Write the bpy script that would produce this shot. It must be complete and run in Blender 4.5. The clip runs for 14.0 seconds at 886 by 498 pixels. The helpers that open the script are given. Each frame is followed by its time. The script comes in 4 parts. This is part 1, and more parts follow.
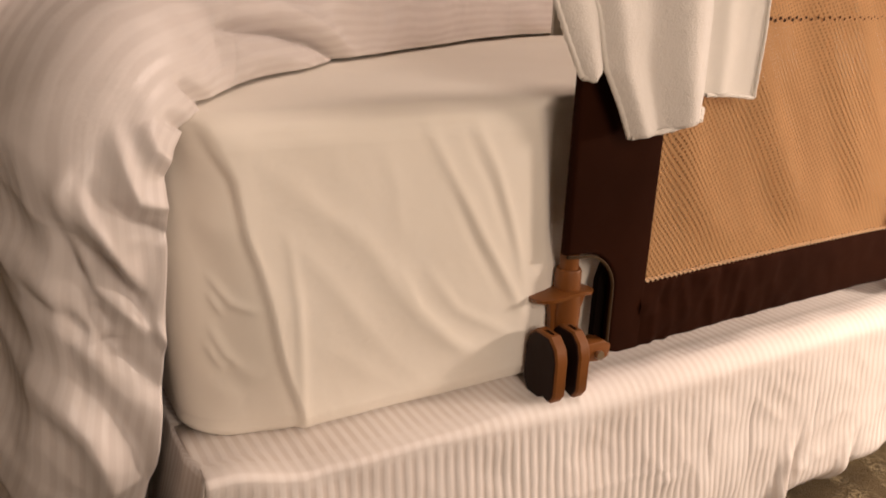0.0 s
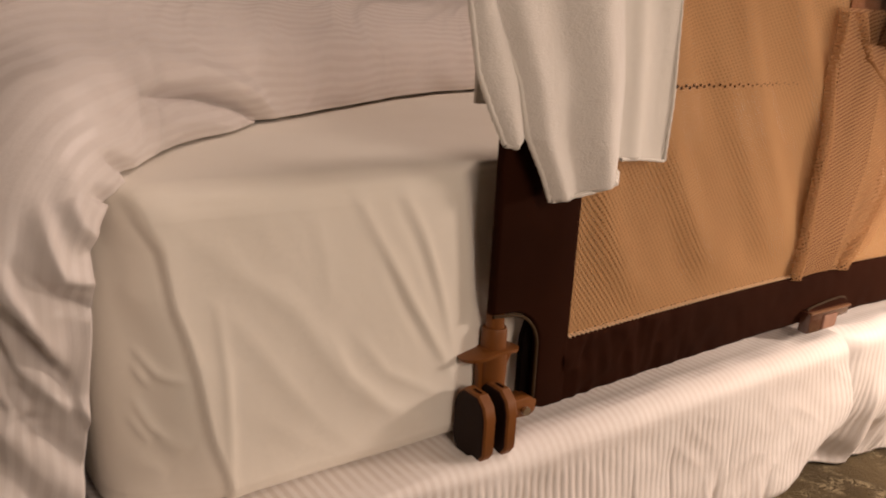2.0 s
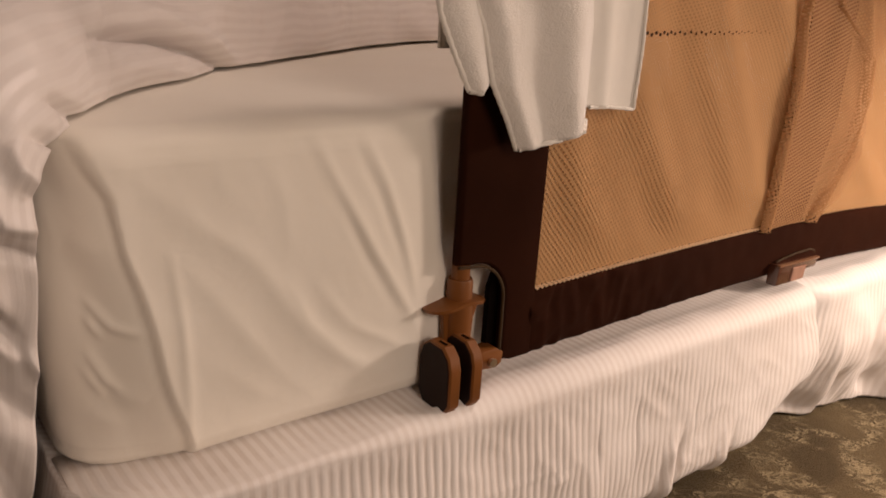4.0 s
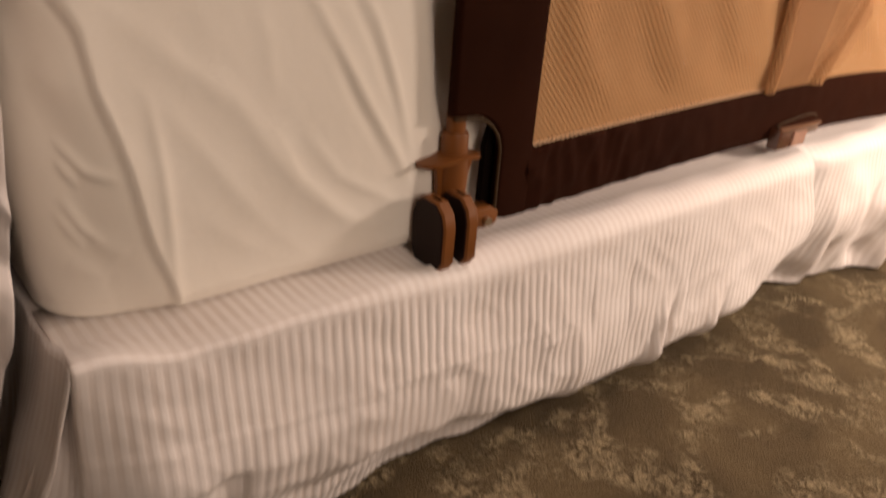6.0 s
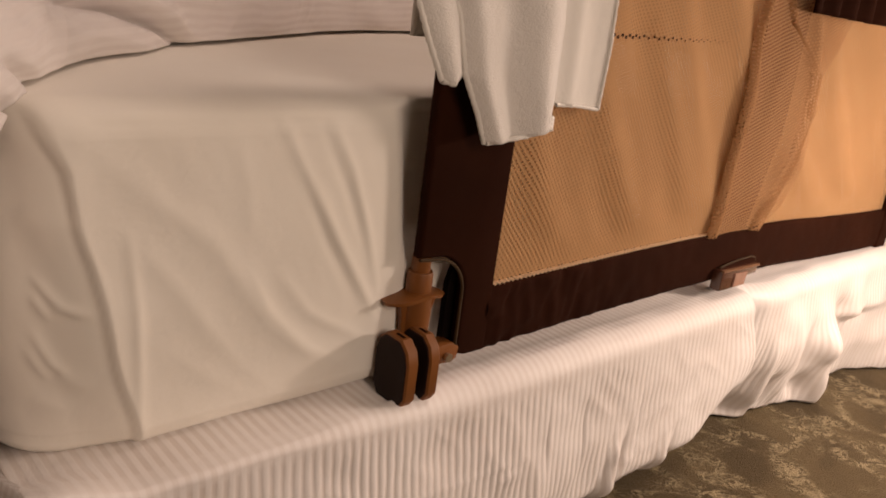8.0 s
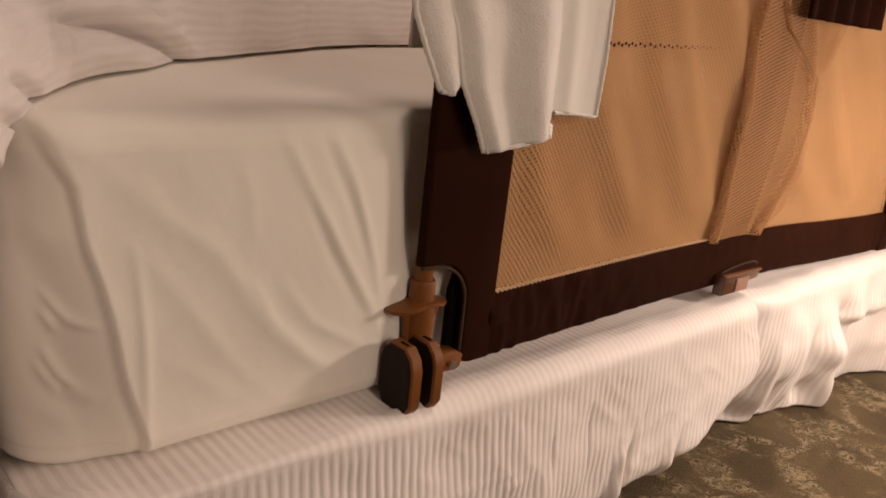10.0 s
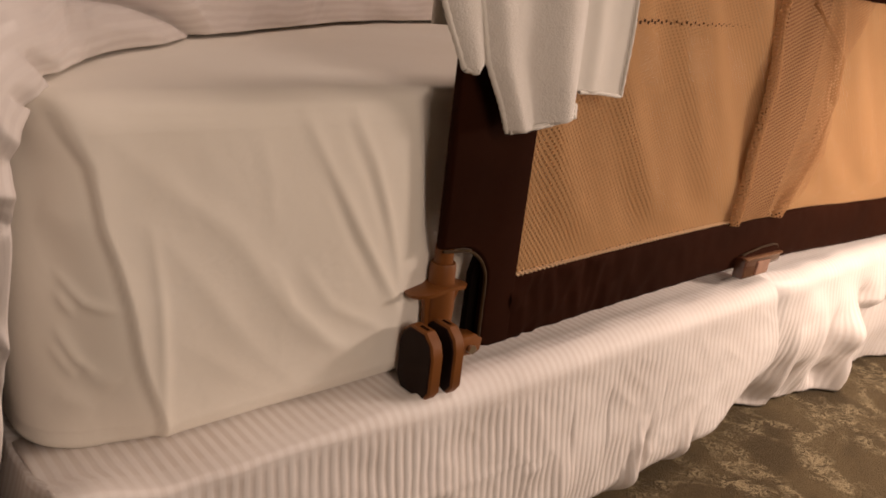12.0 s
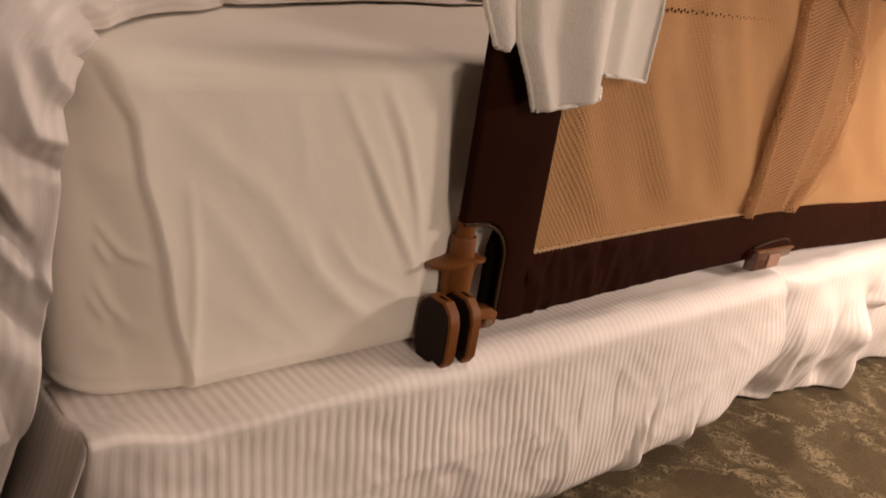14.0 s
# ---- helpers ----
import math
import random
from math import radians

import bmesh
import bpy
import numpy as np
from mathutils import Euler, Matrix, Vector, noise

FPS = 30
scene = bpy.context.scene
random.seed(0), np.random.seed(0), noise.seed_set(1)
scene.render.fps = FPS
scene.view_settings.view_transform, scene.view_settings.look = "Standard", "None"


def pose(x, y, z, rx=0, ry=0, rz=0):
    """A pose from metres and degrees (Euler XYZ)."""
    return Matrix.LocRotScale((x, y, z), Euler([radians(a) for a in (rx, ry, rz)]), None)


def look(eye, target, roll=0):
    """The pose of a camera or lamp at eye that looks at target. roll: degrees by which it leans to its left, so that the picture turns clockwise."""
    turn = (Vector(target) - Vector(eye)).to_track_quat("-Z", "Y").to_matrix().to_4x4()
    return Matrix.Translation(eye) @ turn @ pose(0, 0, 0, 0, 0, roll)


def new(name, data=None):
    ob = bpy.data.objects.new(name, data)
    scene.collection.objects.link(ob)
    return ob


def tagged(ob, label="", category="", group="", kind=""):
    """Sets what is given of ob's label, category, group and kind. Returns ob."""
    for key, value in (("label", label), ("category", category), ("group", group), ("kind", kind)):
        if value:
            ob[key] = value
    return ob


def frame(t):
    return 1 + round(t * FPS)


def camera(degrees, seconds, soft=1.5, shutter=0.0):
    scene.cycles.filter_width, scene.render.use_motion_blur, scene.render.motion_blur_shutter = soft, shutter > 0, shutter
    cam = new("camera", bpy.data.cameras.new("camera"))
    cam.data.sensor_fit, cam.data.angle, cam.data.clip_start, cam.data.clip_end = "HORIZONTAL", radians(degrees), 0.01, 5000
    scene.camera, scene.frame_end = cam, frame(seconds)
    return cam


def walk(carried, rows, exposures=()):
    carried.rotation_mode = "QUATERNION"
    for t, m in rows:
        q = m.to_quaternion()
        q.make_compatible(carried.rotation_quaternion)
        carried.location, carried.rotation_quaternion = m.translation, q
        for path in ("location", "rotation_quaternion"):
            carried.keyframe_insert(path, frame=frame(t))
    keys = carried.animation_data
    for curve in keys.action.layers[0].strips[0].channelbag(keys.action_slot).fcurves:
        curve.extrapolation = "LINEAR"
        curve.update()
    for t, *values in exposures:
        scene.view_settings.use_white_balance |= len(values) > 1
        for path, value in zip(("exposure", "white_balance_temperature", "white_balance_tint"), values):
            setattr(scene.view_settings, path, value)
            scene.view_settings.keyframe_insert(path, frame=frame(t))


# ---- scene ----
cam = camera(57.3, 14.0, soft=1.8, shutter=0.4)
PATH = [
    (0, (-0.7, -0.694, 0.786), (0.252, 0.937, 0.128), 2.2),
    (0.5, (-0.719, -0.664, 0.773), (0.295, 0.912, 0.076), 3.3),
    (1, (-0.721, -0.664, 0.775), (0.322, 0.9, 0.093), 3.6),
    (1.5, (-0.725, -0.677, 0.777), (0.356, 0.878, 0.135), 4.0),
    (2, (-0.714, -0.692, 0.812), (0.422, 0.858, 0.261), 3.1),
    (2.5, (-0.688, -0.701, 0.804), (0.48, 0.809, 0.207), 3.1),
    (3, (-0.686, -0.696, 0.8), (0.486, 0.799, 0.174), 3.4),
    (5.5, (-0.704, -0.681, 0.78), (0.448, 0.789, 0.063), 4.1),
    (6, (-0.685, -0.664, 0.749), (0.461, 0.704, -0.153), 4.5),
    (6.5, (-0.672, -0.656, 0.729), (0.405, 0.585, -0.411), 4.7),
    (7, (-0.698, -0.661, 0.771), (0.515, 0.69, -0.067), 6.6),
    (7.5, (-0.718, -0.657, 0.789), (0.572, 0.723, 0.132), 7.7),
    (8, (-0.714, -0.66, 0.786), (0.584, 0.721, 0.149), 7.5),
    (8.5, (-0.719, -0.672, 0.787), (0.575, 0.717, 0.156), 6.8),
    (11, (-0.719, -0.663, 0.78), (0.575, 0.738, 0.178), 6.2),
    (11.5, (-0.719, -0.647, 0.789), (0.562, 0.751, 0.151), 6.4),
    (12, (-0.718, -0.643, 0.781), (0.558, 0.748, 0.12), 6.6),
    (12.5, (-0.727, -0.647, 0.775), (0.561, 0.733, 0.115), 7.1),
    (13, (-0.738, -0.654, 0.78), (0.558, 0.726, 0.135), 7.7),
    (13.5, (-0.744, -0.651, 0.778), (0.544, 0.739, 0.139), 8.3),
    (14, (-0.75, -0.656, 0.766), (0.512, 0.737, 0.084), 9.1),
]
walk(cam, [(t, look(eye, target, roll)) for t, eye, target, roll in PATH], [(0.0, 0.1, 6500, 8), (1.0, 0.04, 6500, 8), (1.5, -0.08, 6500, 8), (2.0, -0.26, 6500, 9), (2.5, -0.33, 6500, 10), (5.5, -0.29, 6500, 10), (6.5, -0.2, 6500, 10), (7.0, -0.14, 6500, 10), (8.0, -0.32, 6500, 10), (11.0, -0.42, 6500, 10), (12.5, -0.4, 6500, 10), (14.0, -0.4, 6500, 10)])

# ---------------------------------------------------------------- world and light
world = bpy.data.worlds.new("world")
scene.world = world
world.use_nodes = True
world.node_tree.nodes["Background"].inputs[0].default_value = (1.0, 0.78, 0.56, 1)
world.node_tree.nodes["Background"].inputs[1].default_value = 0.05


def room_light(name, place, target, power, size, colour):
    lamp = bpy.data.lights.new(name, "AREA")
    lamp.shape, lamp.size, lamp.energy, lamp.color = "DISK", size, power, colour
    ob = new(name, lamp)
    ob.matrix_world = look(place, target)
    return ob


WARM = (1.0, 0.775, 0.64)
# all three lamps are unseen; the overhead one is added to brighten upward faces
room_light("bedside_light", (1.14, -0.70, 0.72), (0.82, -0.36, 0.0), 17.0, 0.22, WARM)
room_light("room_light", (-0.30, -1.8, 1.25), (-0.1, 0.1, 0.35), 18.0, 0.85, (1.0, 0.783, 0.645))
room_light("overhead_fill", (1.05, -0.2, 2.48), (0.1, 0.0, 0.3), 30.0, 0.7, (1.0, 0.765, 0.66))

# ---------------------------------------------------------------- materials


def material(name):
    m = bpy.data.materials.new(name)
    m.use_nodes = True
    return m, m.node_tree, m.node_tree.nodes["Principled BSDF"]


def math_node(tree, op, a, b=None, c=None):
    n = tree.nodes.new("ShaderNodeMath")
    n.operation = op
    for i, v in enumerate((a, b, c)):
        if v is None:
            continue
        if hasattr(v, "node"):
            tree.links.new(v, n.inputs[i])
        else:
            n.inputs[i].default_value = v
    return n.outputs[0]


def mixed(tree, factor, a, b):
    n = tree.nodes.new("ShaderNodeMix")
    n.data_type = "RGBA"
    for socket, v in ((n.inputs[0], factor), (n.inputs[6], a), (n.inputs[7], b)):
        if hasattr(v, "node"):
            tree.links.new(v, socket)
        else:
            socket.default_value = v if isinstance(v, float) else (*v, 1)
    return n.outputs[2]


def noise_tex(tree, scale, detail=3.0, rough=0.55, coords="Object", stretch=(1, 1, 1)):
    c = tree.nodes.new("ShaderNodeTexCoord")
    mp = tree.nodes.new("ShaderNodeMapping")
    mp.inputs["Scale"].default_value = stretch
    tree.links.new(c.outputs[coords], mp.inputs[0])
    n = tree.nodes.new("ShaderNodeTexNoise")
    n.inputs["Scale"].default_value, n.inputs["Detail"].default_value, n.inputs["Roughness"].default_value = scale, detail, rough
    tree.links.new(mp.outputs[0], n.inputs["Vector"])
    return n.outputs[0]


def ramp(tree, value, stops):
    n = tree.nodes.new("ShaderNodeValToRGB")
    while len(n.color_ramp.elements) < len(stops):
        n.color_ramp.elements.new(0.5)
    for e, (p, c) in zip(n.color_ramp.elements, stops):
        e.position, e.color = p, (*c, 1)
    tree.links.new(value, n.inputs[0])
    return n.outputs[0]


def bumped(tree, shader, height, strength, distance):
    b = tree.nodes.new("ShaderNodeBump")
    b.inputs["Strength"].default_value, b.inputs["Distance"].default_value = strength, distance
    tree.links.new(height, b.inputs["Height"])
    tree.links.new(b.outputs[0], shader.inputs["Normal"])


def cotton(name, colour, dark, rough=0.8, weave=900.0, weave_depth=0.0003, sheen=0.2, stripe=0.0, stripe_dark=None, stripe_depth=0.0, sway=1.5, plain=None):
    """Woven cotton; stripe: the width in metres of a repeat along the second texture coordinate."""
    m, tree, shader = material(name)
    blotch = noise_tex(tree, 5.0, 4.0)
    base = mixed(tree, ramp(tree, blotch, [(0.35, (0, 0, 0)), (0.7, (1, 1, 1))]), dark, colour)
    height = noise_tex(tree, weave, 2.0)
    rumple = noise_tex(tree, 55.0, 3.0)
    height = math_node(tree, "ADD", math_node(tree, "MULTIPLY", height, 0.5), rumple)
    shader.inputs["Roughness"].default_value = rough
    if stripe:
        uv = tree.nodes.new("ShaderNodeTexCoord")
        split = tree.nodes.new("ShaderNodeSeparateXYZ")
        tree.links.new(uv.outputs["UV"], split.inputs[0])
        wobble = math_node(tree, "MULTIPLY", math_node(tree, "SUBTRACT", noise_tex(tree, 9.0, 1.0), 0.5), stripe * sway)
        band = math_node(tree, "SINE", math_node(tree, "MULTIPLY", math_node(tree, "ADD", split.outputs[1], wobble), 2 * math.pi / stripe))
        band = math_node(tree, "SMOOTH_MAX", math_node(tree, "SMOOTH_MIN", math_node(tree, "MULTIPLY_ADD", band, 1.1, 0.5), 1.0, 0.3), 0.0, 0.3)
        if plain:
            ways = [math_node(tree, "MULTIPLY", math_node(tree, "SUBTRACT", split.outputs[0], plain[0]), -80.0), math_node(tree, "MULTIPLY", math_node(tree, "SUBTRACT", split.outputs[0], plain[1]), 80.0)]
            band = math_node(tree, "MULTIPLY", band, math_node(tree, "MINIMUM", math_node(tree, "MAXIMUM", math_node(tree, "MAXIMUM", ways[0], ways[1]), 0.55), 1.0))
        base = mixed(tree, math_node(tree, "MULTIPLY", band, math_node(tree, "MAXIMUM", math_node(tree, "MULTIPLY_ADD", noise_tex(tree, 8.0, 3.0), 2.6, -0.7), 0.05)), base, stripe_dark)
        tree.links.new(math_node(tree, "MULTIPLY_ADD", band, 0.3, rough - 0.25), shader.inputs["Roughness"])
        height = math_node(tree, "ADD", height, math_node(tree, "MULTIPLY", band, -stripe_depth))
    tree.links.new(base, shader.inputs["Base Color"])
    shader.inputs["Sheen Weight"].default_value = sheen
    shader.inputs["Specular IOR Level"].default_value = 0.5 if colour[1] > 0.3 else 0.05
    bumped(tree, shader, height, 0.5, weave_depth * 8)
    return m


M_SHEET = cotton("cream_cotton_sheet", (0.85, 0.805, 0.725), (0.815, 0.765, 0.68), 0.85, 1400.0, 0.0001)
M_DUVET = cotton("striped_satin_cotton", (0.735, 0.685, 0.66), (0.695, 0.645, 0.615), 0.55, 1500.0, 0.0001, 0.15, 0.0105, (0.62, 0.565, 0.535), 0.3)
M_SKIRT = cotton("ribbed_cotton", (0.83, 0.785, 0.755), (0.79, 0.735, 0.70), 0.75, 1200.0, 0.00012, 0.2, 0.0125, (0.67, 0.60, 0.55), 0.3, 0.0, (0.126, 0.146))
M_SKIRT_WORN = cotton("ribbed_cotton_smooth", (0.83, 0.785, 0.755), (0.79, 0.735, 0.70), 0.6, 1200.0, 0.00012, 0.2, 0.0125, (0.69, 0.62, 0.57), 0.3, 0.0, (0.126, 0.146))
M_TOWEL = cotton("white_terry", (0.79, 0.75, 0.70), (0.74, 0.695, 0.64), 0.95, 520.0, 0.0007, 0.6)
M_HEM = cotton("white_towel_hem", (0.79, 0.755, 0.70), (0.75, 0.71, 0.645), 0.85, 1600.0, 0.0003, 0.2)
M_CANVAS = cotton("dark_brown_canvas", (0.029, 0.0080, 0.0032), (0.019, 0.0052, 0.0020), 0.85, 1700.0, 0.0002, 0.0)
M_PIPING = cotton("olive_brown_binding", (0.062, 0.036, 0.014), (0.038, 0.020, 0.008), 0.6, 1500.0, 0.0002, 0.1)
M_TICKING = cotton("grey_base_cloth", (0.30, 0.28, 0.26), (0.24, 0.22, 0.2), 0.9)


def plastic(name, colour, rough, vary=0.12, metal=0.0, coat=0.0):
    m, tree, shader = material(name)
    worn = noise_tex(tree, 40.0, 5.0)
    tree.links.new(mixed(tree, worn, [c * (1 - vary) for c in colour], [min(1.0, c * (1 + vary)) for c in colour]), shader.inputs["Base Color"])
    tree.links.new(math_node(tree, "MULTIPLY_ADD", worn, 0.2, rough - 0.1), shader.inputs["Roughness"])
    shader.inputs["Metallic"].default_value = metal
    shader.inputs["Coat Weight"].default_value = coat
    bumped(tree, shader, noise_tex(tree, 700.0, 2.0), 0.15, 0.0003)
    return m


M_PLASTIC = plastic("caramel_brown_plastic", (0.185, 0.064, 0.0135), 0.45)
M_COVER = plastic("dark_brown_rubber", (0.017, 0.0068, 0.0042), 0.65)
M_PLASTIC.node_tree.nodes["Principled BSDF"].inputs["Specular IOR Level"].default_value = 0.35
M_COVER.node_tree.nodes["Principled BSDF"].inputs["Specular IOR Level"].default_value = 0.2
M_LATCH = plastic("glossy_brown_plastic", (0.085, 0.032, 0.018), 0.18, 0.1, 0.0, 0.8)
M_STEEL = plastic("screw_steel", (0.6, 0.55, 0.48), 0.3, 0.1, 1.0)
# near-black that puts the shade of openings into the colour
M_BLACK = cotton("recess_shade", (0.008, 0.004, 0.003), (0.005, 0.003, 0.002), 0.9, sheen=0.0)
M_WOOD = plastic("dark_stained_wood", (0.03, 0.016, 0.01), 0.4, 0.3)


def net(name, colour, pitch, hole):
    """Knitted net with staggered round holes, cut out along the texture coordinates in metres."""
    m, tree, shader = material(name)
    uv = tree.nodes.new("ShaderNodeTexCoord")
    step = (pitch, pitch * 2.2, 1.0)
    dist = []
    for shift in ((0.0, 0.0, 0.0), (0.5, 0.5, 0.0)):
        d = tree.nodes.new("ShaderNodeVectorMath")
        d.operation = "DIVIDE"
        d.inputs[1].default_value = step
        tree.links.new(uv.outputs["UV"], d.inputs[0])
        a = tree.nodes.new("ShaderNodeVectorMath")
        a.operation = "ADD"
        a.inputs[1].default_value = shift
        tree.links.new(d.outputs[0], a.inputs[0])
        f = tree.nodes.new("ShaderNodeVectorMath")
        f.operation = "FRACTION"
        tree.links.new(a.outputs[0], f.inputs[0])
        s = tree.nodes.new("ShaderNodeVectorMath")
        s.operation = "SUBTRACT"
        s.inputs[1].default_value = (0.5, 0.5, 0.0)
        tree.links.new(f.outputs[0], s.inputs[0])
        k = tree.nodes.new("ShaderNodeVectorMath")
        k.operation = "MULTIPLY"
        k.inputs[1].default_value = (step[0], step[1], 0.0)
        tree.links.new(s.outputs[0], k.inputs[0])
        n = tree.nodes.new("ShaderNodeVectorMath")
        n.operation = "LENGTH"
        tree.links.new(k.outputs[0], n.inputs[0])
        dist.append(n.outputs["Value"])
    near = math_node(tree, "MINIMUM", dist[0], dist[1])
    solid = math_node(tree, "GREATER_THAN", near, hole)
    blotch = noise_tex(tree, 6.0, 3.0)
    tree.links.new(mixed(tree, blotch, [c * 0.85 for c in colour], [min(1, c * 1.12) for c in colour]), shader.inputs["Base Color"])
    shader.inputs["Roughness"].default_value = 0.75
    shader.inputs["Specular IOR Level"].default_value = 0.12
    bumped(tree, shader, math_node(tree, "MULTIPLY", near, 300.0), 0.3, 0.0008)
    # the thin thread lets part of the light through
    tree.links.new(solid, shader.inputs["Alpha"])
    glow, clear = tree.nodes.new("ShaderNodeBsdfTranslucent"), tree.nodes.new("ShaderNodeBsdfTransparent")
    glow.inputs["Color"].default_value = (*[min(1.0, c * 1.1) for c in colour], 1)
    cut, both = tree.nodes.new("ShaderNodeMixShader"), tree.nodes.new("ShaderNodeMixShader")
    tree.links.new(solid, cut.inputs[0])
    tree.links.new(clear.outputs[0], cut.inputs[1])
    tree.links.new(glow.outputs[0], cut.inputs[2])
    both.inputs[0].default_value = 0.35
    tree.links.new(shader.outputs[0], both.inputs[1])
    tree.links.new(cut.outputs[0], both.inputs[2])
    tree.links.new(both.outputs[0], tree.nodes["Material Output"].inputs["Surface"])
    return m


M_NET = net("tan_net", (0.65, 0.40, 0.20), 0.0056, 0.0017)
M_NET_BACK = net("tan_net_lining", (0.55, 0.335, 0.165), 0.0056, 0.0006)
# same tan net, browned for its overlap and for shade in the gathers
M_NET_FOLD = net("gathered_net_shaded", (0.51, 0.295, 0.145), 0.0060, 0.0021)
M_NET_EDGE = net("dark_doubled_net", (0.47, 0.26, 0.12), 0.0062, 0.0022)


def carpet_material():
    m, tree, shader = material("patterned_carpet")
    c = tree.nodes.new("ShaderNodeTexCoord")
    mp = tree.nodes.new("ShaderNodeMapping")
    mp.inputs["Rotation"].default_value = (0, 0, radians(32))
    tree.links.new(c.outputs["Object"], mp.inputs[0])

    def tex(scale, detail, stretch, distort=0.0):
        s = tree.nodes.new("ShaderNodeMapping")
        s.inputs["Scale"].default_value = stretch
        tree.links.new(mp.outputs[0], s.inputs[0])
        n = tree.nodes.new("ShaderNodeTexNoise")
        n.inputs["Scale"].default_value, n.inputs["Detail"].default_value, n.inputs["Distortion"].default_value = scale, detail, distort
        tree.links.new(s.outputs[0], n.inputs["Vector"])
        return n.outputs[0]

    shake = tree.nodes.new("ShaderNodeTexNoise")
    shake.inputs["Scale"].default_value, shake.inputs["Detail"].default_value = 4.2, 3.0
    tree.links.new(mp.outputs[0], shake.inputs["Vector"])
    moved = tree.nodes.new("ShaderNodeVectorMath")
    moved.operation = "MULTIPLY_ADD"
    tree.links.new(shake.outputs["Color"], moved.inputs[0])
    moved.inputs[1].default_value = (0.62, 0.50, 0.0)
    tree.links.new(mp.outputs[0], moved.inputs[2])
    cells = tree.nodes.new("ShaderNodeTexVoronoi")
    cells.feature = "DISTANCE_TO_EDGE"
    cells.voronoi_dimensions = "2D"
    cells.inputs["Scale"].default_value = 5.0
    tree.links.new(moved.outputs[0], cells.inputs["Vector"])
    vein = math_node(tree, "SUBTRACT", 1.1, math_node(tree, "MULTIPLY", cells.outputs["Distance"], 5.2))
    curls = math_node(tree, "ABSOLUTE", math_node(tree, "SUBTRACT", tex(46.0, 3.0, (1, 1.25, 1), 1.5), 0.5))
    curls = math_node(tree, "SUBTRACT", 1.1, math_node(tree, "MULTIPLY", curls, 10.5))
    broken = math_node(tree, "MULTIPLY_ADD", tex(17.0, 3.0, (1, 1.2, 1), 1.2), 4.0, -1.5)
    mask = math_node(tree, "MULTIPLY", math_node(tree, "MAXIMUM", vein, 0.0), math_node(tree, "MAXIMUM", math_node(tree, "MAXIMUM", curls, math_node(tree, "SUBTRACT", broken, 1.35)), 0.0))
    mask = math_node(tree, "MINIMUM", math_node(tree, "MULTIPLY", math_node(tree, "MULTIPLY", mask, math_node(tree, "MINIMUM", math_node(tree, "MAXIMUM", broken, 0.12), 1.2)), 2.2), 1.0)
    patch = tex(5.0, 6.0, (1, 1, 1), 0.8)
    ground = mixed(tree, ramp(tree, patch, [(0.38, (0, 0, 0)), (0.64, (1, 1, 1))]), (0.086, 0.061, 0.030), (0.160, 0.117, 0.060))
    pile = tex(420.0, 2.0, (1, 1, 1))
    colour = mixed(tree, mask, ground, (0.37, 0.294, 0.172))
    colour = mixed(tree, math_node(tree, "MULTIPLY_ADD", pile, 2.4, -0.75), mixed(tree, 0.5, colour, (0.03, 0.022, 0.012)), colour)
    tree.links.new(colour, shader.inputs["Base Color"])
    shader.inputs["Roughness"].default_value = 0.95
    shader.inputs["Sheen Weight"].default_value = 0.04
    shader.inputs["Specular IOR Level"].default_value = 0.1
    loops = tex(240.0, 2.0, (1.6, 0.7, 1))
    bumped(tree, shader, math_node(tree, "ADD", math_node(tree, "ADD", loops, pile), mask), 0.9, 0.004)
    return m


M_CARPET = carpet_material()


def plaster(name, colour):
    m, tree, shader = material(name)
    tree.links.new(mixed(tree, noise_tex(tree, 3.0, 4.0), [c * 0.93 for c in colour], colour), shader.inputs["Base Color"])
    shader.inputs["Roughness"].default_value = 0.9
    bumped(tree, shader, noise_tex(tree, 180.0, 3.0), 0.2, 0.001)
    return m


M_WALL = plaster("beige_wall_paint", (0.62, 0.54, 0.43))
M_CEILING = plaster("white_ceiling_paint", (0.78, 0.75, 0.7))

# ---------------------------------------------------------------- mesh helpers


def smoothstep(a, b, x):
    t = min(1.0, max(0.0, (x - a) / (b - a)))
    return t * t * (3 - 2 * t)


def lerp_table(table, x):
    xs, ys = zip(*table)
    return float(np.interp(x, xs, ys))


def n3(x, y, z=0.0):
    return noise.noise(Vector((x, y, z)))


def grid_mesh(name, points, uvs=None, mat=None):
    """A smooth sheet through rows of points; uvs: rows of texture coordinates in metres."""
    rows, cols = len(points), len(points[0])
    me = bpy.data.meshes.new(name)
    faces = [(i * cols + j, i * cols + j + 1, (i + 1) * cols + j + 1, (i + 1) * cols + j) for i in range(rows - 1) for j in range(cols - 1)]
    me.from_pydata([p for row in points for p in row], [], faces)
    if uvs:
        flat = np.array([c for row in uvs for c in row], dtype=np.float32)
        index = np.zeros(len(me.loops), dtype=np.int32)
        me.loops.foreach_get("vertex_index", index)
        me.uv_layers.new(name="metres").data.foreach_set("uv", flat[index].ravel())
    me.polygons.foreach_set("use_smooth", [True] * len(me.polygons))
    if mat:
        me.materials.append(mat)
    me.update()
    return me


def thicken(ob, amount, offset=-1.0):
    s = ob.modifiers.new("thickness", "SOLIDIFY")
    s.thickness, s.offset = amount, offset
    return ob


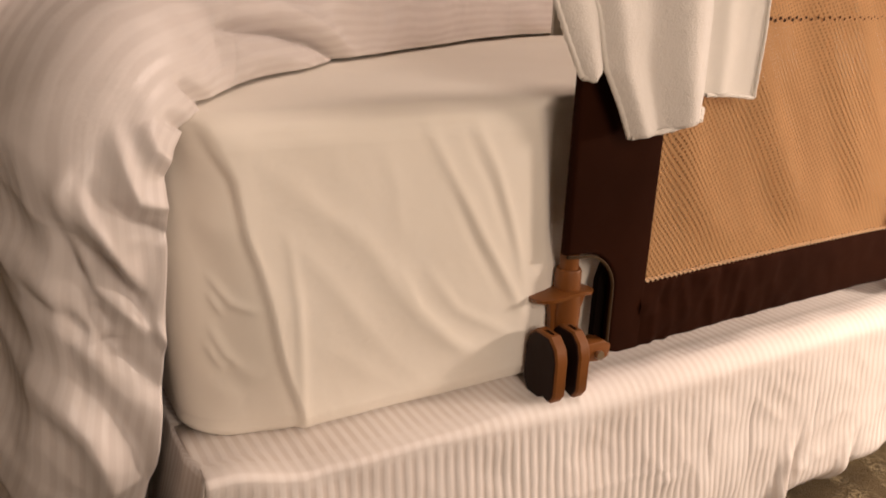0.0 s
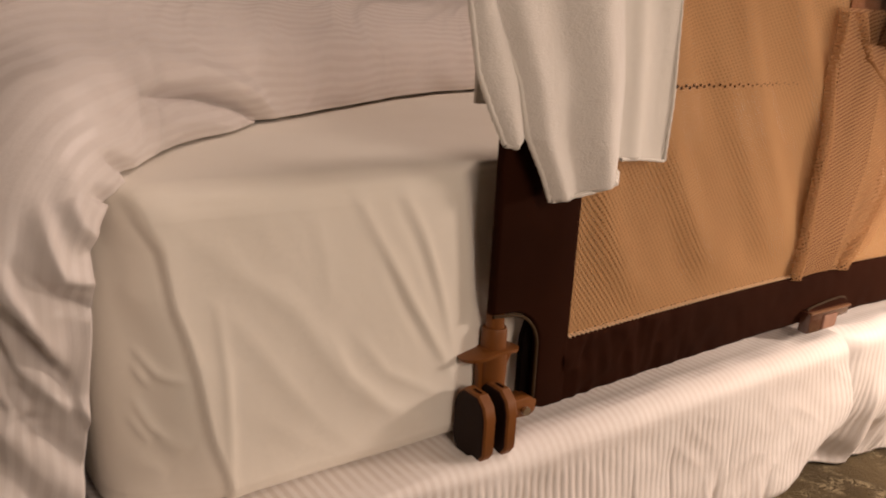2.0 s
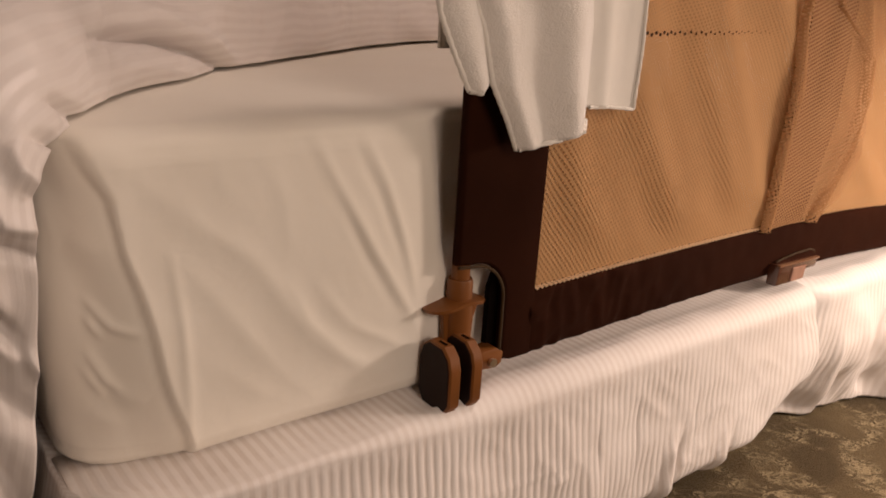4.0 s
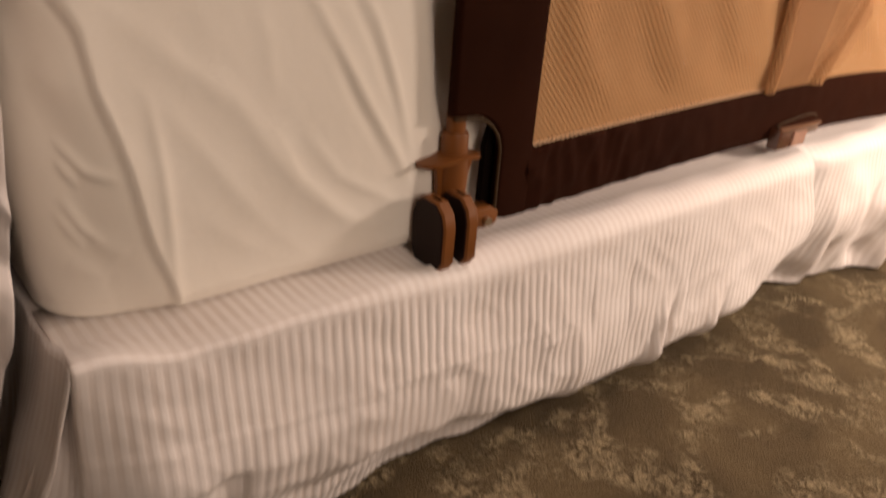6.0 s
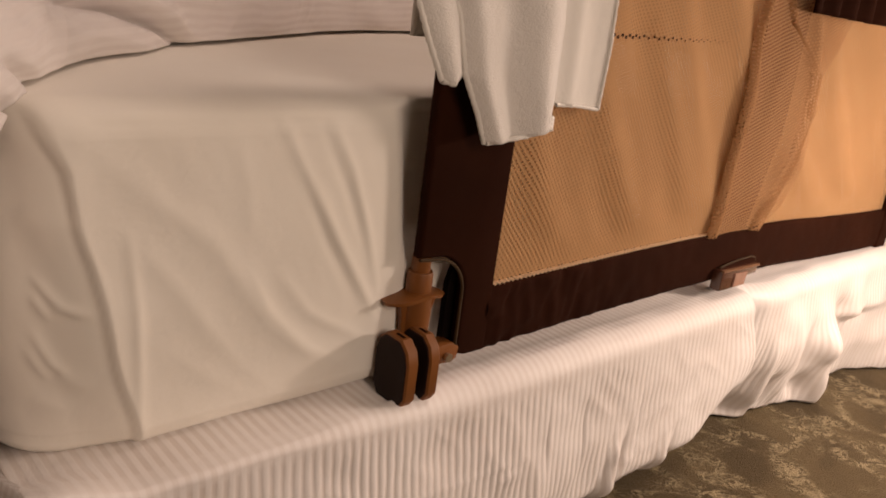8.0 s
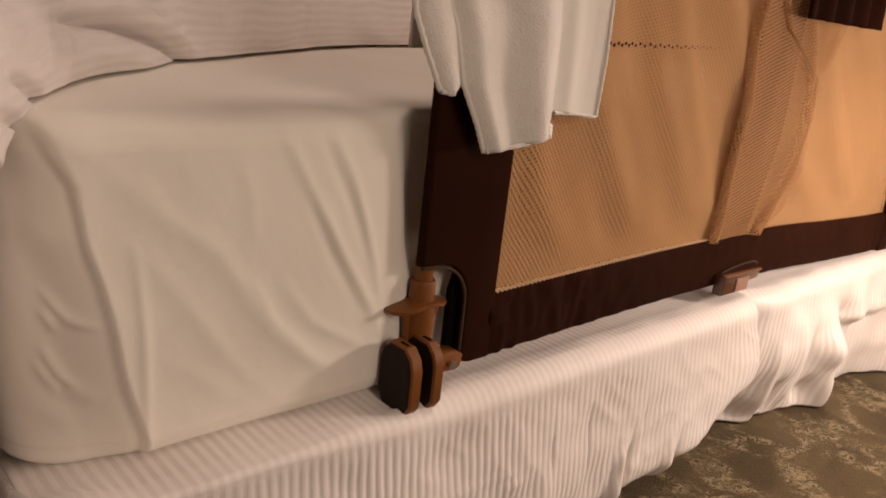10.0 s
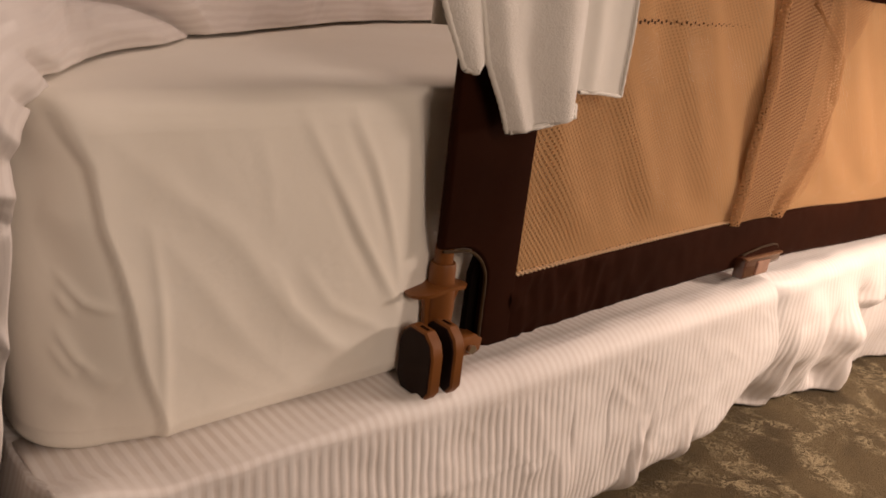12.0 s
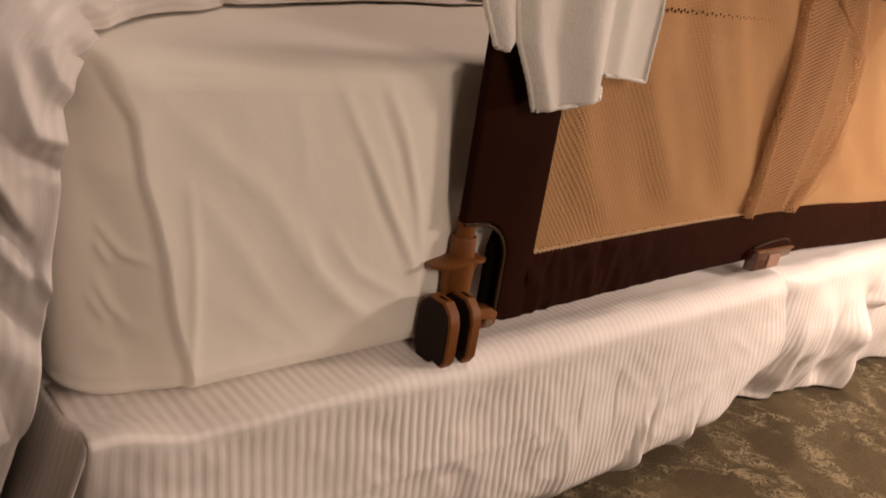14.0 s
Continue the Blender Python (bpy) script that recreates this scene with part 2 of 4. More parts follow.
def part(name, data, mat, parent, label=""):
    """Links a bmesh or a mesh as one object under a thing or a part."""
    if isinstance(data, bmesh.types.BMesh):
        me = bpy.data.meshes.new(name)
        data.to_mesh(me)
        data.free()
    else:
        me = data
    if not me.materials:
        me.materials.append(mat)
    ob = new(name, me)
    ob.parent = parent
    if label:
        ob["label"] = label
    return ob


def smooth(bm, angle=40):
    for f in bm.faces:
        f.smooth = True
    for e in bm.edges:
        if len(e.link_faces) == 2 and e.calc_face_angle(0) > radians(angle):
            e.smooth = False
    return bm


def box(x0, x1, y0, y1, z0, z1, bevel=0.0, segments=2):
    bm = bmesh.new()
    bmesh.ops.create_cube(bm, size=1.0, matrix=Matrix.LocRotScale(((x0 + x1) / 2, (y0 + y1) / 2, (z0 + z1) / 2), None, (x1 - x0, y1 - y0, z1 - z0)))
    if bevel:
        bmesh.ops.bevel(bm, geom=bm.edges[:], offset=bevel, segments=segments, affect="EDGES", profile=0.5)
        smooth(bm)
    return bm


def slab(outline, y0, y1, bevel=0.0, segments=2, axis="y"):
    """An outline in x and z (or, for axis x, in y and z), drawn out from y0 to y1."""
    bm = bmesh.new()
    lay = (lambda a, b, d: (a, d, b)) if axis == "y" else (lambda a, b, d: (d, a, b))
    front = [bm.verts.new(lay(a, b, y0)) for a, b in outline]
    back = [bm.verts.new(lay(a, b, y1)) for a, b in outline]
    caps = [bm.faces.new(front), bm.faces.new(back[::-1])]
    for i in range(len(outline)):
        k = (i + 1) % len(outline)
        bm.faces.new((front[k], front[i], back[i], back[k]))
    bmesh.ops.recalc_face_normals(bm, faces=bm.faces[:])
    if bevel:
        edges = [e for f in caps for e in f.edges]
        bmesh.ops.bevel(bm, geom=edges, offset=bevel, segments=segments, affect="EDGES", profile=0.5)
    return smooth(bm)


def turned(profile, place, along="z", steps=28):
    """A solid of revolution; profile: rows of (radius, height)."""
    bm = bmesh.new()
    rings = []
    for r, h in profile:
        ring = []
        for i in range(steps):
            a = 2 * math.pi * i / steps
            p = (r * math.cos(a), r * math.sin(a), h)
            if along == "x":
                p = (p[2], p[0], p[1])
            elif along == "y":
                p = (p[0], p[2], p[1])
            ring.append(bm.verts.new(Vector(p) + Vector(place)))
        rings.append(ring)
    for a, b in zip(rings, rings[1:]):
        for i in range(steps):
            k = (i + 1) % steps
            bm.faces.new((a[i], a[k], b[k], b[i]))
    bm.faces.new(rings[0][::-1])
    bm.faces.new(rings[-1])
    bmesh.ops.recalc_face_normals(bm, faces=bm.faces[:])
    return smooth(bm, 30)


def thing(name, place, label, category, kind="", group=""):
    ob = new(name)
    ob.location = place
    return tagged(ob, label, category, group, kind)


def hold(root):
    """Keeps the parts of a thing where they were built, with its empty at the base."""
    for o in root.children:
        o.matrix_parent_inverse = Matrix.Translation(-root.location)


# ---------------------------------------------------------------- the room
X0, X1, Y0, Y1, TOP = -3.0, 1.62, -3.2, 3.0, 2.55


def structure(name, bm, mat, label):
    me = bpy.data.meshes.new(name)
    bm.to_mesh(me)
    bm.free()
    me.materials.append(mat)
    return tagged(new(name, me), label, name.split("_")[0], "", "structure")


structure("floor", box(X0 - 0.1, X1 + 0.1, Y0 - 0.1, Y1 + 0.1, -0.1, 0.0), M_CARPET, "olive brown carpet with a broken lighter leaf pattern")
structure("ceiling", box(X0 - 0.1, X1 + 0.1, Y0 - 0.1, Y1 + 0.1, TOP, TOP + 0.1), M_CEILING, "plain white painted ceiling")
structure("wall_north", box(X0, X1, Y1, Y1 + 0.1, 0, TOP), M_WALL, "plain beige painted wall")
structure("wall_south", box(X0, X1, Y0 - 0.1, Y0, 0, TOP), M_WALL, "plain beige painted wall")
structure("wall_east", box(X1, X1 + 0.1, Y0, Y1, 0, TOP), M_WALL, "plain beige painted wall at the bed head")
structure("wall_west", box(X0 - 0.1, X0, Y0, Y1, 0, TOP), M_WALL, "plain beige painted wall")

# ---------------------------------------------------------------- bed base
FOOT, HEAD, SIDE, FAR = -0.575, 1.56, 0.03, 1.55
BASE_TOP, MATT_TOP = 0.306, 0.652

base = thing("box_spring", (0.5, 0.8, 0.0), "low cloth-covered box spring under a white bed skirt", "bed base")
part("body", box(FOOT + 0.03, HEAD, 0.0, FAR + 0.02, 0.07, BASE_TOP - 0.006, 0.012), M_TICKING, base)
for lx in (FOOT + 0.12, HEAD - 0.12):
    for ly in (0.12, FAR - 0.1):
        part("leg", turned([(0.018, 0.0), (0.026, 0.004), (0.03, 0.07)], (lx, ly, 0.0)), M_WOOD, base)
hold(base)

# ---------------------------------------------------------------- bed skirt
SKIRT_Y = -0.045


def skirt_sheet(name, x_of, depth_of, hem_of, cols, rows, width, cloth, ribs=0.0009):
    """A hanging panel: a strip on the base, a soft edge, and the drop. x_of(s, q), depth_of(s, q), hem_of(s): q runs 0 to 1 down the drop."""
    pts, uvs = [], []
    for i in range(cols + 1):
        s = i / cols
        row, tex = [], []
        run = 0.0
        rise = 0.020 * smoothstep(-0.46, -0.545, x_of(s, 0.0)) * (1 - smoothstep(0.012, 0.04, depth_of(s, 0.0)))
        edge = SKIRT_Y + depth_of(s, 0.0)
        # a crisp crease near the foot, a soft shoulder towards the head
        soft = 0.006 + 0.028 * smoothstep(-0.36, -0.02, x_of(s, 0.0))
        for y in (0.10, 0.05, 0.015, -0.015):
            lift = 0.0015 * n3(s * width * 14, y * 20, 3.1) - (0.0035 if 0.555 < x_of(s, 0.0) < 0.64 and width < 1.0 else 0.0) - 0.008 * math.exp(-((x_of(s, 0.0) + 0.14) / 0.035) ** 2) * (y < 0.03)
            row.append((x_of(s, 0.0), max(y, y - 0.05 + edge, edge + soft + 0.002 + 0.05 * (y + 0.015)), BASE_TOP + 0.0015 + lift + rise * smoothstep(0.02, -0.03, y)))
        for k in range(9):
            a = k / 8 * math.pi / 2
            row.append((x_of(s, 0.0), edge + soft - soft * math.sin(a), BASE_TOP + 0.002 - soft + soft * math.cos(a) + rise))
        hem = hem_of(s)
        for k in range(1, rows + 1):
            q = k / rows
            z = (BASE_TOP - soft + rise) * (1 - q) + hem * q
            worn = (0.30 + 0.70 * smoothstep(-0.52, -0.20, x_of(s, 0.0))) * min(1.2, max(0.1, 0.75 + 1.1 * n3(s * width * 7, q * 2.5, 12.0)))
            rib = ribs * (0.8 - 0.3 * smoothstep(0.0, 0.3, x_of(s, 0.0))) * worn * math.sin(2 * math.pi * s * width / 0.0125) * smoothstep(0.0, 0.05, q) * (1 - 0.8 * smoothstep(-0.40, -0.425, x_of(s, 0.0)) * smoothstep(0.50, 0.62, q))
            row.append((x_of(s, q), SKIRT_Y + depth_of(s, q) + rib, z))
        last = None
        for p in row:
            if last:
                run += (Vector(p) - Vector(last)).length
            tex.append((run, s * width))
            last = p
        pts.append(row)
        uvs.append(tex)
    return grid_mesh(name, pts, uvs, cloth)


WRAP = 0.09


def side_x(s, q):
    w = s * (1.215 + WRAP) - WRAP
    x = -0.562 + max(w, 0.0) + 0.008 * smoothstep(0.0, -0.04, w) * (1 - q) + 0.85 * min(w, 0.0) * q
    # the free end bulges out and its lower corner is drawn back
    t = w / 1.215
    x -= 0.055 * smoothstep(0.86, 1.0, t) * smoothstep(0.5, 1.0, q)
    x += 0.035 * math.exp(-((t - 0.98) / 0.05) ** 2) * math.sin(math.pi * min(1, q * 1.1)) * smoothstep(0.95, 0.8, q)
    return x


def side_depth(s, q):
    w = s * (1.215 + WRAP) - WRAP
    x = -0.562 + w
    hang = -0.014 * math.sin(math.pi * min(q / 0.8, 1.0) * 0.5) - 0.0012 * math.exp(-((q - 0.35 - 0.02 * n3(x * 5, 3.0)) / 0.018) ** 2) * smoothstep(0.15, -0.05, x)
    crease = 0.62 + 0.05 * n3(x * 2.4, 0.3) + 0.14 * smoothstep(-0.4, 0.2, x)
    sharp = 0.20 + 0.06 * smoothstep(-0.2, 0.2, x)
    tuck = (0.018 + 0.016 * smoothstep(-0.45, -0.25, x) + 0.016 * smoothstep(-0.35, -0.1, x)) * smoothstep(crease, crease + sharp, q) + 0.012 * smoothstep(0.85, 1.0, q)
    lip = -0.006 * smoothstep(0.9, 1.0, q) * (0.5 + n3(x * 6, 8.2))
    wave = ((0.003 + 0.011 * q) * n3(x * 4.5, q * 1.6, 1.7) + 0.006 * q * n3(x * 12, q * 3, 5.5)) * (1 - 0.45 * smoothstep(0.0, 0.3, x))
    pucker = 0.004 * math.exp(-((x + 0.08 + 0.1 * q) / 0.05) ** 2) * math.sin(9 * q) + 0.0022 * n3(x * 24, q * 3, 2.0) * (0.2 + q) + 0.0055 * (abs(n3(x * 10 + q * 2.5, q * 3, 14.0)) - 0.2) * (0.5 + q) + 0.003 * (abs(n3(x * 17 - q * 3, q * 4.5, 21.0)) - 0.2)
    swell = -0.012 * math.exp(-((q - 0.45) / 0.18) ** 2) * smoothstep(-0.25, -0.45, x)
    corner = max(-w, 0.0) * (0.9 - 0.55 * q) + 0.09 * q * max(0.0, 1 - max(w, 0.0) / 0.08) ** 2
    pleat = 0.0
    for at, width, high, slope, start in ((0.30, 0.012, -0.016, 0.05, 0.35), (0.325, 0.010, 0.012, 0.05, 0.35), (0.43, 0.016, -0.014, 0.03, 0.5), (0.455, 0.014, 0.012, 0.03, 0.5),
                                          (-0.37, 0.016, -0.006, 0.03, 0.66), (-0.50, 0.02, -0.012, -0.06, 0.4), (0.10, 0.02, -0.006, 0.02, 0.3), (-0.15, 0.03, 0.006, -0.04, 0.2)):
        pleat += high * math.exp(-((x - at + slope * q) / width) ** 2) * smoothstep(start, start + 0.4, q)
    # a pocket near the corner where the cloth is folded under, and ironed-in creases
    pleat += 0.011 * smoothstep(-0.412, -0.418, x) * smoothstep(-0.56, -0.50, x) * smoothstep(0.50, 0.58, q + 0.25 * (x + 0.42))
    for at, low, wide, high, deep in ((0.10, 0.30, 0.004, 0.12, 0.003), (0.02, 0.42, 0.028, 0.03, -0.002), (0.19, 0.35, 0.004, 0.16, 0.003), (-0.13, 0.30, 0.025, 0.10, -0.004), (-0.145, 0.42, 0.022, 0.02, 0.002),
                                      (-0.30, 0.46, 0.06, 0.05, -0.003), (-0.38, 0.52, 0.035, 0.05, -0.006), (-0.48, 0.22, 0.05, 0.05, -0.002), (0.33, 0.40, 0.004, 0.2, 0.003)):
        pleat += deep * math.exp(-((x - at) / wide) ** 2 - ((q - low) / high) ** 2)
    curl = 0.07 * smoothstep(0.9, 1.0, w / 1.215) * smoothstep(0.35, 1.0, q) ** 2
    return hang + tuck + lip + wave + pucker + swell + corner + pleat + curl


def side_hem(s):
    x = -0.562 + s * (1.215 + WRAP) - WRAP
    return 0.005 + 0.008 * abs(n3(x * 3.2, 4.0)) + 0.003 * n3(x * 14, 2.0) + 0.05 * smoothstep(0.93, 1.0, s) + 0.024 * math.exp(-((x + 0.45) / 0.07) ** 2) + 0.05 * smoothstep(-0.57, -0.65, x)


skirt = thing("bed_skirt", (0.4, -0.04, 0.0), "white ribbed cotton bed skirt with tucked and creased hem", "bed skirt")
thicken(part("side_panel", skirt_sheet("side_panel", side_x, side_depth, side_hem, 900, 60, 1.215 + WRAP, M_SKIRT), M_SKIRT, skirt), 0.0022, 1.0)


HEM_Y = [(0.0, 0.04), (0.1, 0.02), (0.17, 0.01), (0.215, -0.015), (0.27, -0.005), (0.34, -0.022), (0.44, -0.06), (0.50, -0.045), (0.56, -0.055), (0.66, -0.04), (0.8, -0.08), (1.0, -0.06)]


def head_x(s, q):
    return 0.56 + 0.95 * s


def head_depth(s, q):
    x = s * 0.95
    drop = (lerp_table(HEM_Y, x) + 0.045) * smoothstep(0.3, 1.0, q) - 0.018 * math.sin(math.pi * q) * smoothstep(0.15, 0.3, x)
    fold = 0.006 * smoothstep(0.1, 0.55, q) * math.sin(2 * math.pi * (x / 0.20 + 0.35 + 0.10 * q)) * smoothstep(0.10, 0.2, x)
    fold += 0.003 * smoothstep(0.45, 1.0, q) * math.sin(2 * math.pi * (x / 0.09 + 0.3) + 1.5 * q) * smoothstep(0.10, 0.2, x)
    # a bunched handful of cloth, the hollow over it and the plain stretch beyond, set back
    knot = -0.034 * math.exp(-((x - 0.425) / 0.035) ** 2 - ((q - 0.46) / 0.17) ** 2) + 0.030 * math.exp(-((x - 0.500) / 0.035) ** 2 - ((q - 0.27) / 0.13) ** 2)
    knot += 0.030 * smoothstep(0.460, 0.485, x) * smoothstep(0.28, 0.42, q) * smoothstep(0.85, 0.65, x)
    for at, low, wide, high, deep in ((0.30, 0.80, 0.016, 0.16, 0.018), (0.42, 0.84, 0.020, 0.13, 0.022), (0.355, 0.82, 0.016, 0.18, -0.014), (0.475, 0.86, 0.018, 0.16, -0.016), (0.22, 0.92, 0.03, 0.12, 0.014), (0.26, 0.75, 0.014, 0.3, -0.012),
                                      (0.39, 0.45, 0.012, 0.22, 0.010), (0.33, 0.40, 0.016, 0.25, -0.006), (0.60, 0.40, 0.02, 0.25, -0.012), (0.66, 0.5, 0.02, 0.3, 0.010)):
        knot += deep * math.exp(-((x - at + 0.03 - 0.02 * (q - low)) / wide) ** 2 - ((q - low) / high) ** 2)
    behind = 0.027 * smoothstep(0.17, 0.10, x)
    return 0.004 + behind + drop + fold + knot + 0.005 * n3(x * 16, q * 5, 6.0)


def head_hem(s):
    return 0.005 + 0.006 * abs(n3(s * 9, 1.0))


thicken(part("head_panel", skirt_sheet("head_panel", head_x, head_depth, head_hem, 640, 56, 0.95, M_SKIRT_WORN, 0.0007), M_SKIRT, skirt), 0.0022, 1.0)


def foot_panel():
    """The panel across the foot, whose free edge flares out at the corner."""
    pts, uvs = [], []
    for i in range(121):
        s = i / 120
        row, tex = [], []
        for y in (0.10, 0.05):
            row.append((FOOT + y, -0.042 + s * 1.5, BASE_TOP - 0.016))
        for k in range(41):
            q = k / 40
            flare = 0.10 * q ** 1.3 * (0.5 + 0.5 * smoothstep(0.15, 0.0, s))
            wave = 0.02 * q * math.sin(2 * math.pi * s * 1.5 / 0.2 + 1.2) * smoothstep(0.0, 0.05, s)
            row.append((FOOT + 0.012 - flare + wave + 0.004 * n3(s * 30, q * 4), -0.042 + s * 1.5 + 0.045 * q * (1 - s), (BASE_TOP - 0.001 + 0.02 * smoothstep(0.08, 0.0, s)) * (1 - q) + 0.006 * q))
        for k, p in enumerate(row):
            tex.append((k * 0.008, s * 1.5))
        pts.append(row)
        uvs.append(tex)
    return grid_mesh("foot_panel", pts, uvs, M_SKIRT)


thicken(part("foot_panel", foot_panel(), M_SKIRT, skirt), 0.0022, -1.0)
hold(skirt)

# ---------------------------------------------------------------- mattress and sheet
mattress = thing("mattress", (0.5, 0.8, BASE_TOP), "thick mattress under a white fitted sheet", "mattress")
part("body", box(FOOT + 0.025, HEAD - 0.01, SIDE + 0.045, FAR, BASE_TOP + 0.004, MATT_TOP - 0.016, 0.05, 4), M_TICKING, mattress)
hold(mattress)


def ridge(x, z, line, width, height):
    """A drawn fold of the cloth along a bent line, sharp at its crest and dying away at both ends."""
    best, where = 9.0, 0.0
    for i, ((ax, az), (bx, bz)) in enumerate(zip(line, line[1:])):
        dx, dz = bx - ax, bz - az
        t = max(0.0, min(1.0, ((x - ax) * dx + (z - az) * dz) / (dx * dx + dz * dz)))
        away = math.hypot(x - ax - t * dx, z - az - t * dz)
        if away < best:
            best, where = away, (i + t) / (len(line) - 1)
    if best > width * 7:
        return 0.0
    taper = math.sin(math.pi * (0.04 + 0.92 * where)) ** 0.7
    return height * taper * (0.55 * math.exp(-(best / width) ** 2) + 0.45 * math.exp(-best / (width * 1.3)))


FOLDS = [
    ([(-0.456, 0.534), (-0.448, 0.461), (-0.446, 0.4), (-0.444, 0.317)], 0.006, 0.0065),
    ([(-0.307, 0.637), (-0.271, 0.57), (-0.229, 0.496), (-0.188, 0.431), (-0.166, 0.391)], 0.008, 0.01),
    ([(-0.282, 0.577), (-0.243, 0.498), (-0.201, 0.428)], 0.007, -0.005),
    ([(-0.247, 0.633), (-0.219, 0.58), (-0.195, 0.512), (-0.172, 0.434)], 0.007, 0.008),
    ([(-0.258, 0.624), (-0.224, 0.559), (-0.19, 0.472)], 0.006, -0.004),
    ([(-0.471, 0.603), (-0.43, 0.562), (-0.376, 0.52), (-0.336, 0.457), (-0.314, 0.42), (-0.256, 0.371), (-0.197, 0.337)], 0.014, 0.007),
    ([(-0.456, 0.534), (-0.424, 0.495), (-0.378, 0.43), (-0.337, 0.375), (-0.285, 0.326)], 0.013, 0.0045),
    ([(-0.445, 0.431), (-0.379, 0.376), (-0.314, 0.329)], 0.014, 0.003),
    ([(-0.336, 0.483), (-0.314, 0.436), (-0.268, 0.386), (-0.218, 0.355)], 0.009, 0.006),
    ([(-0.303, 0.477), (-0.263, 0.424), (-0.219, 0.397), (-0.186, 0.377)], 0.008, 0.006),
    ([(-0.354, 0.627), (-0.34, 0.569), (-0.336, 0.514)], 0.01, 0.003),
    ([(-0.41, 0.631), (-0.398, 0.576)], 0.012, 0.002),
    ([(-0.285, 0.326), (-0.243, 0.343), (-0.185, 0.365)], 0.012, 0.004),
]
FLAP = [(0.314, -0.444), (0.372, -0.455), (0.428, -0.466), (0.471, -0.472), (0.54, -0.491), (0.592, -0.504), (0.615, -0.518), (0.645, -0.53)]
CRUMPLES = [
    ([(-0.533, 0.493), (-0.511, 0.468), (-0.486, 0.458)], 0.005, 0.0036),
    ([(-0.535, 0.477), (-0.521, 0.455)], 0.005, 0.003),
    ([(-0.535, 0.439), (-0.52, 0.412), (-0.505, 0.397)], 0.005, 0.0036),
    ([(-0.542, 0.424), (-0.524, 0.395)], 0.005, 0.002),
    ([(-0.544, 0.556), (-0.522, 0.543), (-0.501, 0.546)], 0.016, 0.002),
    ([(-0.517, 0.399), (-0.484, 0.381)], 0.012, 0.0025),
    ([(-0.539, 0.376), (-0.502, 0.355)], 0.012, 0.002),
]


def sheet_relief(x, z):
    """How far the sheet stands out on the bed's side."""
    line = lerp_table(FLAP, z) - 0.007 * smoothstep(0.33, 0.40, z) * smoothstep(0.62, 0.54, z) + 0.002 * n3(z * 22, 3.0)
    wide = 0.0040 + 0.006 * smoothstep(0.57, 0.63, z)
    over = smoothstep(line - wide, line + wide, x)
    # the folded flap stands proud of the cloth that turns round the corner under it
    h = 0.0065 * over - (1 - over) * (0.003 + 0.016 * smoothstep(line, line - 0.055, x)) + 0.003 * over * math.exp(-max(x - line, 0.0) / 0.014)
    if over > 0.01:
        h += 0.46 * over * sum(ridge(x, z, *f) for f in FOLDS) if x < 0.0 else 0.0
        h += 0.0045 * smoothstep(0.634, 0.640, z + 0.004 * n3(x * 6, 2.0) - 0.012 * (x + 0.45)) * smoothstep(-0.50, -0.46, x)
    if over < 0.99:
        h += 1.7 * (1 - over) * sum(ridge(x, z, *f) for f in CRUMPLES)
    h += 0.0034 * n3(x * 6, z * 6, 0.5) + 0.0009 * n3(x * 22, z * 16, 4.5) + 0.0003 * n3(x * 60 + z * 30, z * 20 - x * 8, 2.5)
    # drawn in where the rail presses on it, but swelling out through the cut-out by the hinge
    turn = -0.160 + 0.12 * (0.636 - z)
    press = 0.004 * smoothstep(turn - 0.06, turn, x) + 0.036 * smoothstep(turn - 0.006, turn + 0.040, x)
    return h - press * (1 - 0.5 * smoothstep(0.50, 0.455, z) * smoothstep(-0.02, -0.05, x))


